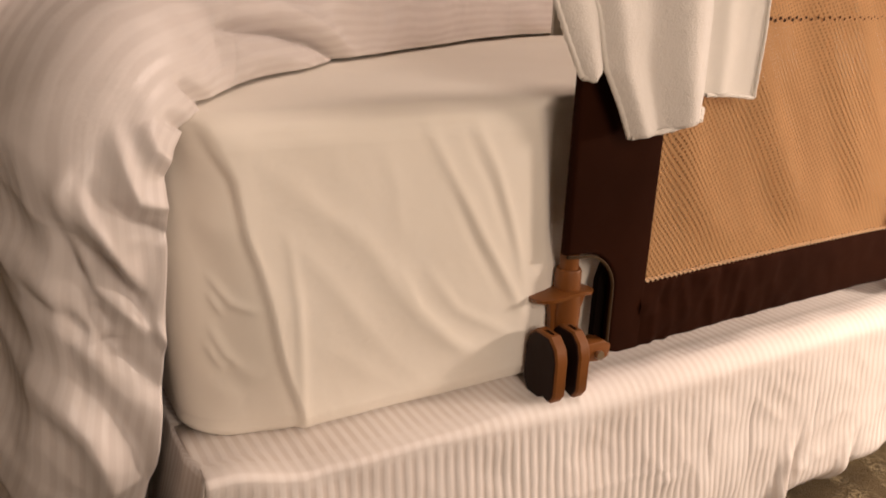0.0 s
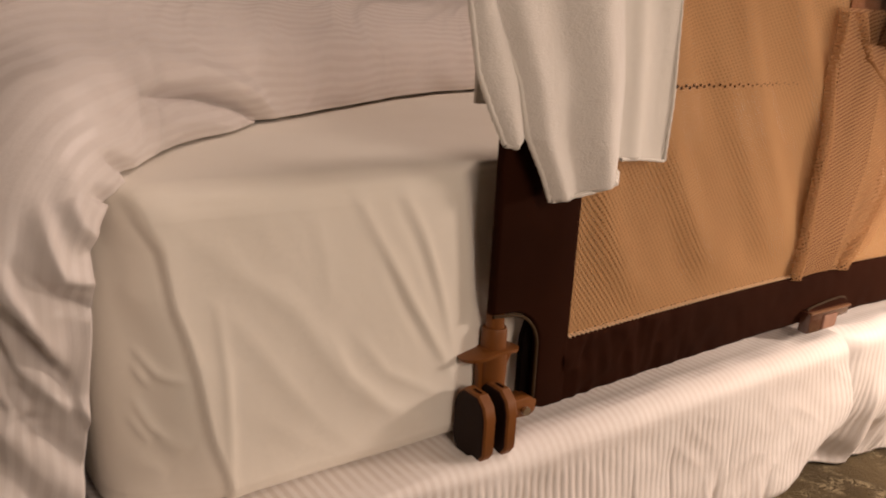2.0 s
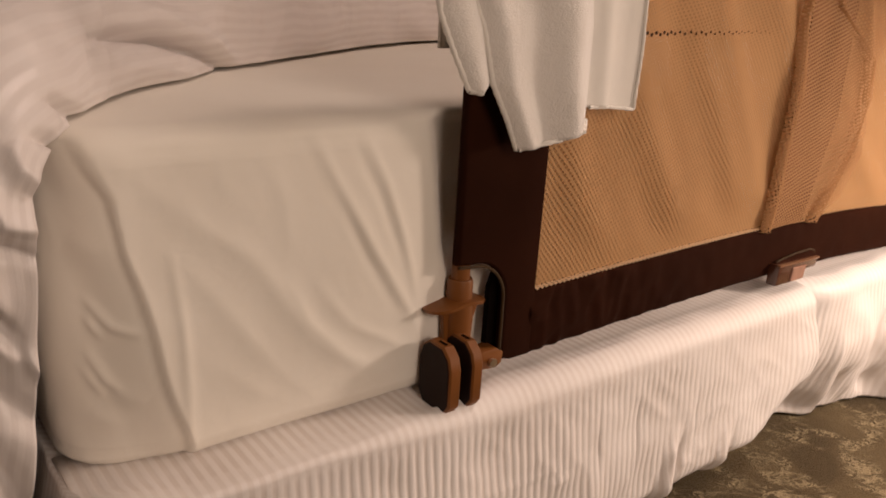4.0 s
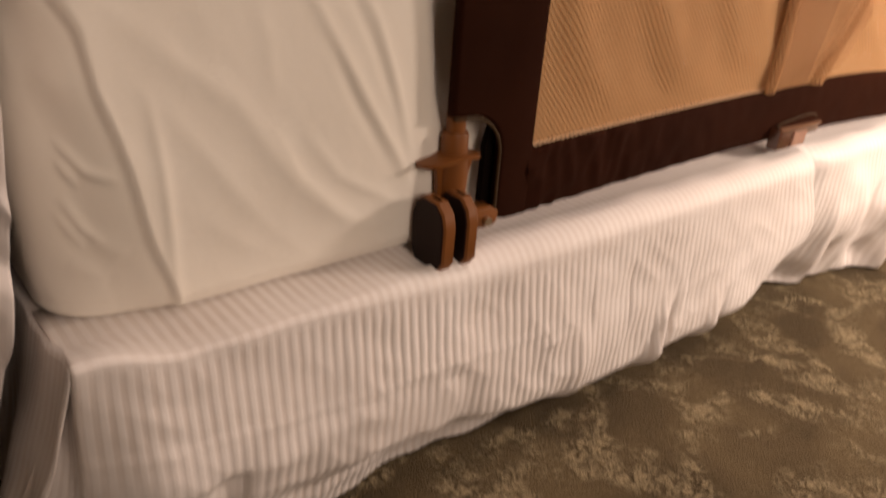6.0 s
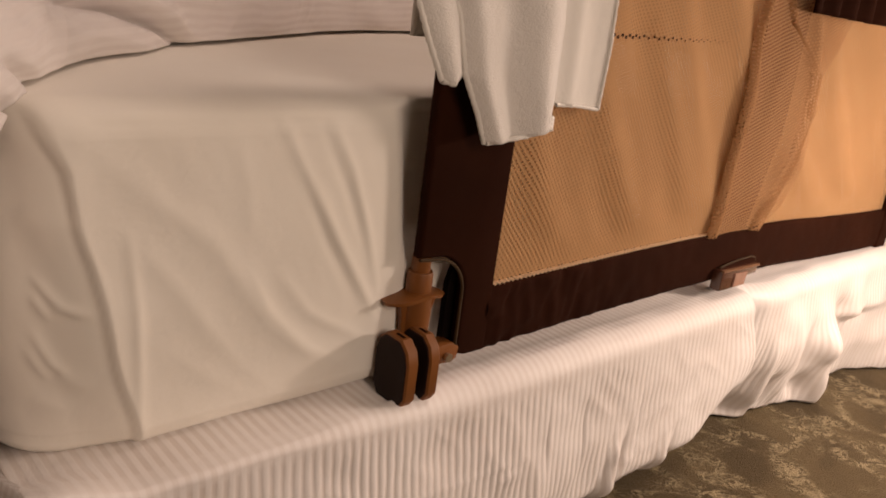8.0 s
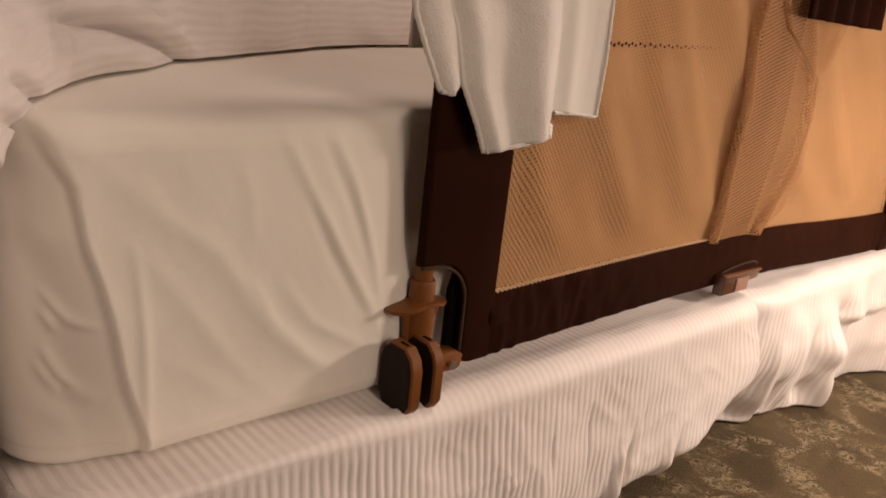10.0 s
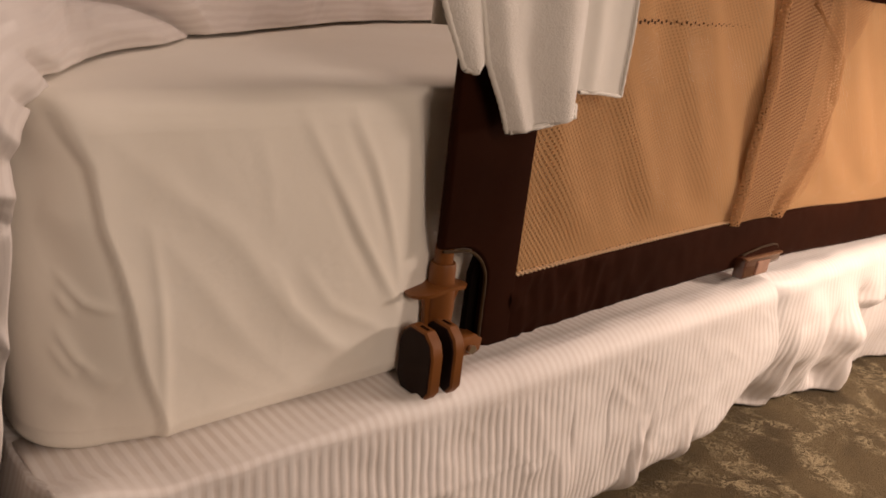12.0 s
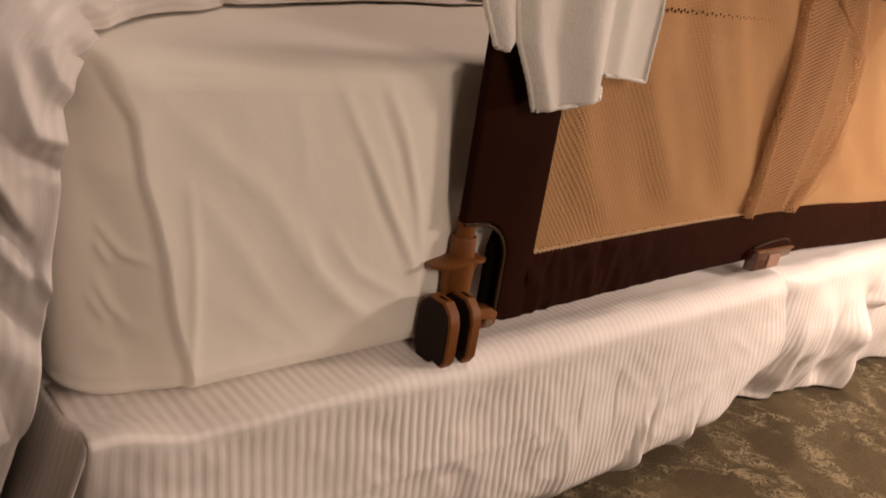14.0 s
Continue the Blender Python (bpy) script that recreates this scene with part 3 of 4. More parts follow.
def fitted_sheet_mesh():
    walk_s = [("end", y) for y in np.linspace(1.45, 0.35, 10)] + [("end", y) for y in np.linspace(0.31, SIDE + 0.085, 26)]
    corner = [("arc", a) for a in np.linspace(0.0, math.pi / 2, 56)[1:-1]]
    side = [("side", x) for x in np.arange(FOOT + 0.085, -0.08, 0.003)] + [("side", x) for x in np.linspace(-0.07, HEAD, 60)]
    prof = []  # inset from the side, height, share of relief
    for i in range(5):
        a = i / 4 * math.pi / 2
        prof.append((0.016 - 0.016 * math.sin(a), BASE_TOP + 0.003 + 0.018 - 0.018 * math.cos(a), 0.5 + 0.5 * a / 1.57))
    for z in np.linspace(BASE_TOP + 0.024, MATT_TOP - 0.030, 96):
        prof.append((-0.006 * math.sin(math.pi * (z - BASE_TOP) / 0.34), z, 1.0))
    for i in range(1, 9):
        a = i / 8 * math.pi / 2
        prof.append((0.028 - 0.028 * math.cos(a), MATT_TOP - 0.028 + 0.028 * math.sin(a), 1.0 - 0.98 * smoothstep(0, 8, i)))
    for d in np.concatenate((np.linspace(0.04, 0.6, 40), [0.7, 0.74])):
        prof.append((float(d), MATT_TOP, 0.0))
    pts, uvs = [], []
    r0 = 0.085
    run, last = 0.0, None
    for kind, v in walk_s + corner + side:
        row, tex = [], []
        for inset, z, share in prof:
            r = max(r0 - max(inset, 0.0), 0.002)
            cx, cy = FOOT + max(inset, 0.0) + r, SIDE + max(inset, 0.0) + r
            if kind == "end":
                nx, ny = -1.0, 0.0
                px, py = FOOT + max(inset, 0.0), max(v, cy)
            elif kind == "arc":
                nx, ny = -math.cos(v), -math.sin(v)
                px, py = cx + r * nx, cy + r * ny
            else:
                nx, ny = 0.0, -1.0
                px, py = max(v, cx), SIDE + max(inset, 0.0)
            if share == 0.0:
                f = (inset - 0.028) / 0.72
                my = 1.53
                if kind == "side":
                    bx, by = max(v, FOOT + r0), SIDE + 0.028
                elif kind == "end":
                    bx, by = FOOT + 0.028, max(v, SIDE + r0)
                else:
                    bx, by = FOOT + r0 + (r0 - 0.028) * nx, SIDE + r0 + (r0 - 0.028) * ny
                px, py = bx + (max(bx, FOOT + 0.74) - bx) * f, by + (my - by) * f
            out = -min(inset, 0.0)
            if share:
                out += share * sheet_relief(px - (0.03 * (py - SIDE) if kind != "side" else 0.0), z)
            zz = z
            if share == 0.0:
                zz += 0.002 * n3(px * 5, py * 5, 7.0) * min(1.0, inset / 0.1) if inset > 0.03 else 0.0
            row.append((px + nx * out, py + ny * out, zz))
        if last:
            run += (Vector(row[30]) - Vector(last)).length
        last = row[30]
        pts.append(row)
        uvs.append([(run, k * 0.005) for k in range(len(row))])
    return grid_mesh("fitted_sheet", pts, uvs, M_SHEET)


sheet = new("fitted_sheet", fitted_sheet_mesh())
tagged(sheet, "creamy white cotton fitted sheet folded at the mattress corner", "bed sheet")

# ---------------------------------------------------------------- duvet
# Edge in the flat: along the bed (past the foot edge it hangs down) and across it.
EDGE = [(1.5, 1.16), (0.95, 1.0), (0.62, 0.87), (0.45, 0.78), (0.21, 0.69), (0.015, 0.56), (-0.12, 0.47), (-0.21, 0.41), (-0.29, 0.34), (-0.37, 0.27),
        (-0.44, 0.195), (-0.49, 0.125), (-0.525, 0.05), (-0.555, -0.005), (-0.60, -0.028), (-0.66, -0.02), (-0.72, 0.005), (-0.78, 0.004), (-0.86, 0.002), (-0.95, 0.032),
        (-1.05, 0.070), (-1.18, 0.105)]
FOOT_EDGE = -0.575


BEND = 0.115
SHOULDER = [(0.0, 0.0, 0.0)]  # run past the start of the bend, way out, way down
for step in range(1, 61):
    lean = math.pi / 2 * smoothstep(0.0, 1.0, (step - 0.5) / 60)
    SHOULDER.append((BEND * step / 60, SHOULDER[-1][1] + math.cos(lean) * BEND / 60, SHOULDER[-1][2] + math.sin(lean) * BEND / 60))
BEND_RUN, BEND_OUT, BEND_DOWN = (np.array(c) for c in zip(*SHOULDER))


def over_the_foot(u, v, h):
    """Lays the flat duvet over the foot of the bed: past the edge it bends down."""
    start = FOOT_EDGE + BEND_OUT[-1]
    base = MATT_TOP + 0.006
    if u >= start:
        return Vector((u, v, base + h))
    run = start - u
    rest = max(0.0, run - BEND)
    lean = math.pi / 2 * smoothstep(0.0, 1.0, min(run / BEND, 1.0))
    out, down = float(np.interp(run, BEND_RUN, BEND_OUT)), float(np.interp(run, BEND_RUN, BEND_DOWN))
    flare = 0.10 * (rest / 0.55) ** 2
    return Vector((start - out - flare - math.sin(lean) * h, v, base - down - rest + math.cos(lean) * h))


def edge_curve():
    pts = [Vector((a, b)) for a, b in EDGE]
    out = []
    for i in range(len(pts) - 1):
        p0, p1, p2, p3 = pts[max(i - 1, 0)], pts[i], pts[i + 1], pts[min(i + 2, len(pts) - 1)]
        n = max(4, int((p2 - p1).length / (0.002 if -0.66 < p1.x < -0.44 else 0.0035)))
        for k in range(n):
            t = k / n
            out.append(0.5 * ((2 * p1) + (p2 - p0) * t + (2 * p0 - 5 * p1 + 4 * p2 - p3) * t * t + (3 * p1 - p0 - 3 * p2 + p3) * t ** 3))
    out.append(pts[-1])
    return out


# creases of the duvet: (way along its edge, way in from it), width, height
CREASES = [
    ([(2.56, 0.165), (2.62, 0.115), (2.68, 0.06), (2.73, 0.035)], 0.010, 0.014),
    ([(2.57, 0.195), (2.63, 0.15), (2.70, 0.09)], 0.009, -0.013),
    ([(2.65, 0.20), (2.72, 0.155), (2.81, 0.125)], 0.012, 0.014),
    ([(2.66, 0.165), (2.74, 0.12), (2.83, 0.09)], 0.010, -0.013),
    ([(2.75, 0.09), (2.86, 0.06), (2.98, 0.05)], 0.014, 0.011),
    ([(2.80, 0.18), (2.92, 0.15), (3.05, 0.14)], 0.016, 0.010),
    ([(2.482, 0.157), (2.501, 0.151), (2.529, 0.141), (2.575, 0.124)], 0.0075, 0.014),
    ([(2.455, 0.144), (2.472, 0.133), (2.490, 0.122), (2.496, 0.10), (2.492, 0.07)], 0.0075, 0.013),
    ([(2.448, 0.131), (2.460, 0.116), (2.463, 0.09)], 0.007, 0.009),
    ([(2.508, 0.176), (2.559, 0.183), (2.610, 0.174), (2.690, 0.165)], 0.008, 0.009),
    ([(2.524, 0.164), (2.556, 0.158), (2.585, 0.149)], 0.005, 0.008),
    ([(2.586, 0.166), (2.617, 0.157), (2.631, 0.154), (2.655, 0.145)], 0.006, 0.009),
    ([(2.475, 0.162), (2.486, 0.168), (2.503, 0.166)], 0.005, 0.005),
    ([(2.505, 0.173), (2.545, 0.167), (2.592, 0.149)], 0.0055, -0.010),
    ([(2.514, 0.164), (2.545, 0.147), (2.607, 0.118), (2.655, 0.100)], 0.0065, -0.014),
    ([(2.482, 0.155), (2.495, 0.140), (2.512, 0.126), (2.530, 0.095)], 0.0065, -0.014),
    ([(2.590, 0.158), (2.620, 0.142)], 0.005, -0.008),
    ([(2.630, 0.157), (2.634, 0.132)], 0.005, -0.007),
    ([(2.608, 0.173), (2.656, 0.168), (2.70, 0.158)], 0.006, -0.008),
    ([(2.398, 0.128), (2.362, 0.109), (2.320, 0.095)], 0.006, -0.013),
    ([(2.435, 0.119), (2.415, 0.100), (2.405, 0.08)], 0.006, -0.012),
    ([(2.470, 0.114), (2.478, 0.075)], 0.006, -0.010),
    ([(2.375, 0.100), (2.392, 0.075)], 0.007, 0.010),
    ([(2.250, 0.150), (2.170, 0.147), (2.091, 0.140), (2.009, 0.125), (1.920, 0.095)], 0.0055, -0.032),
    ([(2.230, 0.128), (2.10, 0.117), (2.02, 0.100)], 0.018, 0.012),
    ([(2.20, 0.168), (2.091, 0.158), (1.99, 0.140), (1.90, 0.110)], 0.012, 0.014),
]


def duvet_mesh():
    curve = edge_curve()
    lows = [(0.10, 0.0), (0.05, 0.0), (0.02, 0.0)]
    roll = [(0.5 - 0.5 * math.cos(a), math.sin(a)) for a in np.linspace(-0.18, math.pi / 2, 52)]
    far = [0.004 * k for k in range(1, 31)] + [0.13, 0.14, 0.15, 0.16, 0.18, 0.2, 0.23, 0.26, 0.3, 0.35, 0.4, 0.46, 0.54, 0.64, 0.78, 0.95]
    pts, uvs = [], []
    run = 0.0
    for i, e in enumerate(curve):
        a, b = curve[max(i - 6, 0)], curve[min(i + 6, len(curve) - 1)]
        t = (b - a).normalized()
        inward = Vector((t.y, -t.x)) if t.x < 0 else Vector((-t.y, t.x))
        if i:
            run += (e - curve[i - 1]).length
        hang = smoothstep(-0.52, -0.68, e.x)
        thick = 0.066 + 0.022 * hang
        thick *= 1 + 0.20 * n3(run * 4, 0.0, 9.0) * (1 - 0.6 * hang)
        radius = 0.062 - 0.012 * hang
        prof = [(d, 0.0, 0, 0.0) for d, h in lows]
        prof += [(radius * d, 0.152 + 0.848 * h, 1, 1 - d * 2) for d, h in roll]
        reach = 1.60 - e.y - radius * 0.5
        prof += [(radius * 0.5 + (d if d < 0.25 else 0.25 + (d - 0.25) / 0.70 * (reach - 0.25)), 1.0, 1, 0.0) for d in far]
        row, tex = [], []
        across, last = 0.0, None
        for d, h, soft, flat_share in prof:
            spot = Vector((d, thick * h))
            if last is not None:
                across += (spot - last).length
            last = spot
            k = smoothstep(0.02, 0.16, d)
            way = (inward * (1 - k) + Vector((0, 1)) * k).normalized()
            u, v = e.x + way.x * d, e.y + way.y * d
            hh = thick * h
            if soft:
                near = 1 - smoothstep(0.10, 0.30, d)
                # long soft folds that run aslant over the roll
                q, p = 0.55 * run + 0.83 * across, 0.83 * run - 0.55 * across
                warp = 0.35 * n3(run * 6, across * 6, 7.0)
                big = 1 - 2.2 * abs(n3(q * 10 + warp, p * 2.6, 1.0))
                small = 1 - 2.2 * abs(n3(q * 21 + 2 * warp, p * 6.0, 4.0))
                tiny = n3(q * 48, p * 18, 9.0)
                bent = math.exp(-((e.x + 0.57) / 0.06) ** 2)
                amount = (0.25 + 0.75 * near) * (0.5 + 0.55 * hang) * (1 - 0.85 * bent * (1 - near))
                disp = amount * (0.013 * (big - 0.3) + 0.006 * (small - 0.3) * (0.4 + 0.6 * near) + 0.0015 * tiny) * min(1.0, 0.35 + h)
                if 1.85 < run < 3.1 and across < 0.28:
                    disp += 1.15 * sum(ridge(run, across, *c) for c in CREASES)
                u, v = u - way.x * disp * flat_share, v - way.y * disp * flat_share
                hh += disp * (1 - flat_share)
                wob = (0.008 + 0.006 * hang) * n3(run * 9, h * 1.5, 3.0) * near
                u, v = u - way.x * wob, v - way.y * wob
                rise = (1 - math.exp(-d / 0.11)) * (1 - 0.45 * hang)
                hh += 0.15 * rise + 0.016 * rise * n3(run * 3.0, v * 3.0, 15.0)
            p3 = over_the_foot(u, v, max(hh, 0.0))
            row.append(tuple(p3))
            tex.append((run, across))
        pts.append(row)
        uvs.append(tex)
    return grid_mesh("duvet", pts, uvs, M_DUVET)


duvet = new("duvet", duvet_mesh())
tagged(duvet, "puffy white satin-striped duvet drawn back over the bed", "duvet")

# ---------------------------------------------------------------- bed rail
rail = thing("bed_rail", (0.6, -0.01, BASE_TOP), "folding bed guard with dark brown canvas border and tan net", "bed rail")
RAIL_X0, RAIL_X1, RAIL_TOP = -0.130, 1.33, 0.93


def bow(x):
    return 0.009 * math.sin(math.pi * min(max(x, 0.0), 0.95) / 0.95) - 0.018 * smoothstep(0.75, 1.3, x)


def arc_points(cx, cz, r, a0, a1, n):
    return [(cx + r * math.cos(radians(a0 + (a1 - a0) * i / n)), cz + r * math.sin(radians(a0 + (a1 - a0) * i / n))) for i in range(n + 1)]


# upright border, cut out round the hinge at its foot
left = [(RAIL_X0, RAIL_TOP), (RAIL_X0, 0.474)]
left += [(-0.107, 0.472)] + arc_points(-0.102, 0.422, 0.050, 84, 0, 10) + [(-0.051, 0.335)]
left += [(-0.034, 0.330), (0.001, 0.330), (0.001, 0.424), (0.001, RAIL_TOP)]
part("upright_border", slab(left, -0.016, 0.000, 0.005, 3), M_CANVAS, rail)


def bar_border(name, x0, x1, low, high, front, back, steps):
    """A padded canvas sleeve along the rail, with pleats from the seam."""
    pts, uvs = [], []
    ring = 28
    for i in range(steps + 1):
        x = x0 + (x1 - x0) * i / steps
        lo, hi = low + bow(x), high + bow(x)
        row = []
        for k in range(ring + 1):
            a = 2 * math.pi * k / ring
            c, s = math.cos(a), math.sin(a)
            yy = math.copysign(abs(c) ** 0.35, c)
            zz = math.copysign(abs(s) ** 0.75, s)
            near = (front + back) / 2 - (back - front) / 2 * yy
            pleat = 0.0030 * n3(x * 32, zz * 1.5, 2.0) * (0.5 + smoothstep(0.5, 0.1, x)) + 0.0032 * n3(x * 75, zz * 2, 6.0) * smoothstep(0.4, 0.1, x)
            row.append((x, near + (pleat if c > 0 else 0.0), (lo + hi) / 2 + (hi - lo) / 2 * zz))
        pts.append(row)
    return grid_mesh(name, pts, None, M_CANVAS)


part("lower_border", bar_border("lower_border", -0.006, RAIL_X1, 0.330, 0.4195, -0.017, 0.006, 300), M_CANVAS, rail)
part("upper_border", bar_border("upper_border", 0.0, RAIL_X1, 0.885, RAIL_TOP, -0.016, 0.012, 60), M_CANVAS, rail)
part("end_border", slab([(RAIL_X1 - 0.055, 0.305), (RAIL_X1, 0.305), (RAIL_X1, RAIL_TOP), (RAIL_X1 - 0.055, RAIL_TOP)], -0.019, 0.014, 0.006, 3), M_CANVAS, rail)
# bound edge of the hinge cut-out
bind = [(RAIL_X0 + 0.004, 0.4745), (-0.107, 0.4725)] + arc_points(-0.102, 0.422, 0.0502, 84, 0, 10) + [(-0.0508, 0.336)]
curve = bpy.data.curves.new("binding", "CURVE")
curve.dimensions, curve.bevel_depth, curve.bevel_resolution = "3D", 0.0021, 2
spline = curve.splines.new("POLY")
spline.points.add(len(bind) - 1)
for p, (bx, bz) in zip(spline.points, bind):
    p.co = (bx - 0.003, -0.015, bz - 0.002, 1)
curve.materials.append(M_PIPING)
binding = new("binding", curve)
binding.parent = rail
binding["label"] = "olive brown bound edge of the cut-out"


def net_sheet(name, x0, x1, z0, z1, y_of, mat, nx, nz):
    pts, uvs = [], []
    for i in range(nx + 1):
        x = x0 + (x1 - x0) * i / nx
        row, tex = [], []
        for k in range(nz + 1):
            z = z0 + bow(x) + (z1 - z0 - bow(x)) * k / nz
            y = y_of(x, z)
            row.append((x, y, z))
            tu, tv = x + 0.4 * y + 0.008 * n3(x * 5, z * 5, 3.0), z + 0.008 * n3(x * 4, z * 4, 8.0)
            tex.append((0.64 * tu - 0.77 * tv, 0.77 * tu + 0.64 * tv))
        pts.append(row)
        uvs.append(tex)
    return grid_mesh(name, pts, uvs, mat)


def drape(x, z):
    """Slanting soft folds of the slack net."""
    way = x + (z - 0.43) * (0.55 + 0.25 * x)
    fine = math.sin(way * 78 + 1.6 * n3(x * 5, z * 5, 6.0))
    a = (0.0045 * math.sin(way * 34 + 2.2 * n3(x * 4, z * 4, 2.0)) + 0.0012 * fine * smoothstep(0.62, 0.30, x)) * smoothstep(0.0, 0.05, x)
    return -0.006 + (a + 0.004 * n3(x * 5, z * 5, 1.0)) * smoothstep(0.425, 0.50, z)


part("net", net_sheet("net", -0.004, RAIL_X1 - 0.04, 0.416, 0.90, drape, M_NET, 220, 90), M_NET, rail, "tan knitted net with small round holes")
part("net_lining", net_sheet("net_lining", -0.004, RAIL_X1 - 0.04, 0.412, 0.90, lambda x, z: 0.007 + 0.8 * drape(x, z), M_NET_BACK, 120, 50), M_NET_BACK, rail, "second layer of tan net")
# scalloped light edge of the net on the lower border
stitch = bmesh.new()
for i in range(64):
    x = 0.003 + i * 0.0081
    z = 0.4212 + bow(x)
    q = [stitch.verts.new((x + dx, y, z + dz)) for y in (-0.0128, -0.0060) for dx, dz in ((0.0, 0.0), (0.0036, -0.0030), (0.0068, 0.0))]
    stitch.faces.new((q[0], q[1], q[2]))
    stitch.faces.new((q[5], q[4], q[3]))
    for k in range(3):
        n = (k + 1) % 3
        stitch.faces.new((q[n], q[k], q[k + 3], q[n + 3]))
bmesh.ops.recalc_face_normals(stitch, faces=stitch.faces[:])
M_STITCH = plastic("pale_tan_thread", (0.62, 0.42, 0.25), 0.7)
part("stitching", stitch, M_STITCH, rail, "pale tan zigzag stitching")

# flat dark discs on the net stand for the shade in larger holes
eyelet_discs = bmesh.new()
for i in range(34):
    x = 0.118 + i * 0.0098
    z = 0.7385 + 0.012 * (x - 0.118) + 0.0012 * (-1) ** i
    y = drape(x, z) - 0.0010
    r = 0.0036 * (1 - 0.75 * i / 34)
    ring = [eyelet_discs.verts.new((x + r * math.cos(k * math.pi / 3), y - 0.0004 * (k % 2), z + 0.8 * r * math.sin(k * math.pi / 3))) for k in range(6)]
    eyelet_discs.faces.new(ring)
part("seam", eyelet_discs, plastic("shaded_net_hole", (0.055, 0.022, 0.008), 0.95), rail, "row of dark discs for the shaded eyelets of the net")

LEFT_SIDE = [(0.425, 0.505), (0.505, 0.512), (0.655, 0.52), (0.76, 0.503), (0.81, 0.51)]
CREASE_SIDE = [(0.425, 0.640), (0.47, 0.665), (0.55, 0.725), (0.62, 0.735), (0.70, 0.725), (0.78, 0.60), (0.85, 0.55)]
RIGHT_SIDE = [(0.425, 0.69), (0.46, 0.745), (0.53, 0.80), (0.624, 0.775), (0.675, 0.76), (0.74, 0.81), (0.81, 0.85)]


def gathered_net():
    pts, uvs = [], []
    for i in range(61):
        s = i / 60
        row, tex = [], []
        for k in range(91):
            z = 0.418 + bow(0.6) + (0.86 - 0.43) * k / 90
            a, b = lerp_table(LEFT_SIDE, z), lerp_table(RIGHT_SIDE, z)
            x = a + (b - a) * s
            puff = 0.011 * math.sin(math.pi * s) ** 0.6 * smoothstep(0.42, 0.5, z)
            line = 0.58 + (z - 0.43) * 0.9
            fold = 0.012 * math.exp(-((x - line) / 0.022) ** 2) * smoothstep(0.43, 0.47, z) + 0.009 * math.exp(-((x - line - 0.07) / 0.018) ** 2)
            up = 0.014 * math.exp(-((x - 0.66 - (0.80 - z) * 0.55) / 0.02) ** 2) * smoothstep(0.6, 0.72, z)
            row.append((x, -0.013 - puff - 0.5 * fold - up + 0.004 * n3(x * 18, z * 8, 4.0), z))
            tex.append((x * 1.05 + 0.5 * (z - 0.6), z - 0.35 * x))
        pts.append(row)
        uvs.append(tex)
    return grid_mesh("net_fold", pts, uvs, M_NET_FOLD)


def fold_edge(sides, wide, name, out):
    """Where the gathered net lies double along an edge of the fold."""
    pts, uvs = [], []
    for i in range(13):
        s = i / 12
        row, tex = [], []
        for k in range(81):
            z = 0.425 + (0.85 - 0.425) * k / 80
            x = lerp_table(sides, z) + wide * (s - 0.15) * (0.7 + 0.5 * n3(z * 7, 3.0))
            row.append((x, -0.015 - out * math.sin(math.pi * s) ** 0.7 - 0.004 * n3(x * 20, z * 9, 8.0), z))
            tex.append((x * 0.9 + 0.7 * z, z - 0.5 * x))
        pts.append(row)
        uvs.append(tex)
    return grid_mesh(name, pts, uvs, M_NET_EDGE)


part("fold_edge", fold_edge(LEFT_SIDE, 0.042, "fold_edge", 0.010), M_NET_EDGE, rail, "dark doubled edge of the net fold")
part("fold_edge", fold_edge(CREASE_SIDE, 0.05, "fold_edge", 0.012), M_NET_EDGE, rail, "dark doubled edge of the net fold")
part("net_fold", gathered_net(), M_NET_FOLD, rail, "gathered fold of net round the middle stay, browner from overlap and painted shade")
part("stay", slab([(0.54, 0.42), (0.63, 0.42), (0.68, 0.6), (0.67, 0.885), (0.54, 0.885)], -0.0125, -0.0105), cotton("brown_lining", (0.26, 0.105, 0.04), (0.2, 0.08, 0.03), 0.9), rail, "brown cloth stay behind the net")


def pleated_tab():
    pts = []
    for i in range(61):
        s = i / 60
        x = 0.605 + 0.275 * s
        pts.append([(x + 0.006 * q / 12 * s, -0.04 - 0.010 * math.sin(2 * math.pi * (s * 4.2 + 0.1)) - 0.004 * q / 12, 0.91 - (0.91 - 0.802 + 0.006 * s) * q / 12) for q in range(13)])
    return grid_mesh("pleated_tab", pts, None, M_CANVAS)


thicken(part("pleated_tab", pleated_tab(), M_CANVAS, rail, "dark brown pleated canvas cover of the release strap"), 0.006)

# release latch on the lower border
latch = part("latch", slab([(0.530, 0.327), (0.612, 0.326), (0.617, 0.343), (0.650, 0.343), (0.652, 0.361), (0.530, 0.364)], -0.036, -0.014, 0.004, 2), M_LATCH, rail, "glossy brown plastic release latch")
# the pale pinkish colour of this face paints a reflection on the glossy grip
part("latch_face", slab([(0.568, 0.330), (0.608, 0.3295), (0.612, 0.354), (0.570, 0.355)], -0.0385, -0.035, 0.001, 1), plastic("pale_sheen_plastic", (0.34, 0.19, 0.14), 0.18, 0.3, 0.0, 0.6), latch, "shiny grip with its pale reflection in the colour")
part("latch_lip", slab([(0.528, 0.3615), (0.654, 0.3585), (0.654, 0.3625), (0.528, 0.3655)], -0.038, -0.030, 0.0015, 1), plastic("bronze_edge", (0.18, 0.085, 0.04), 0.3, 0.2, 0.0, 0.4), latch, "bronze brown lip, lighter than the latch body")
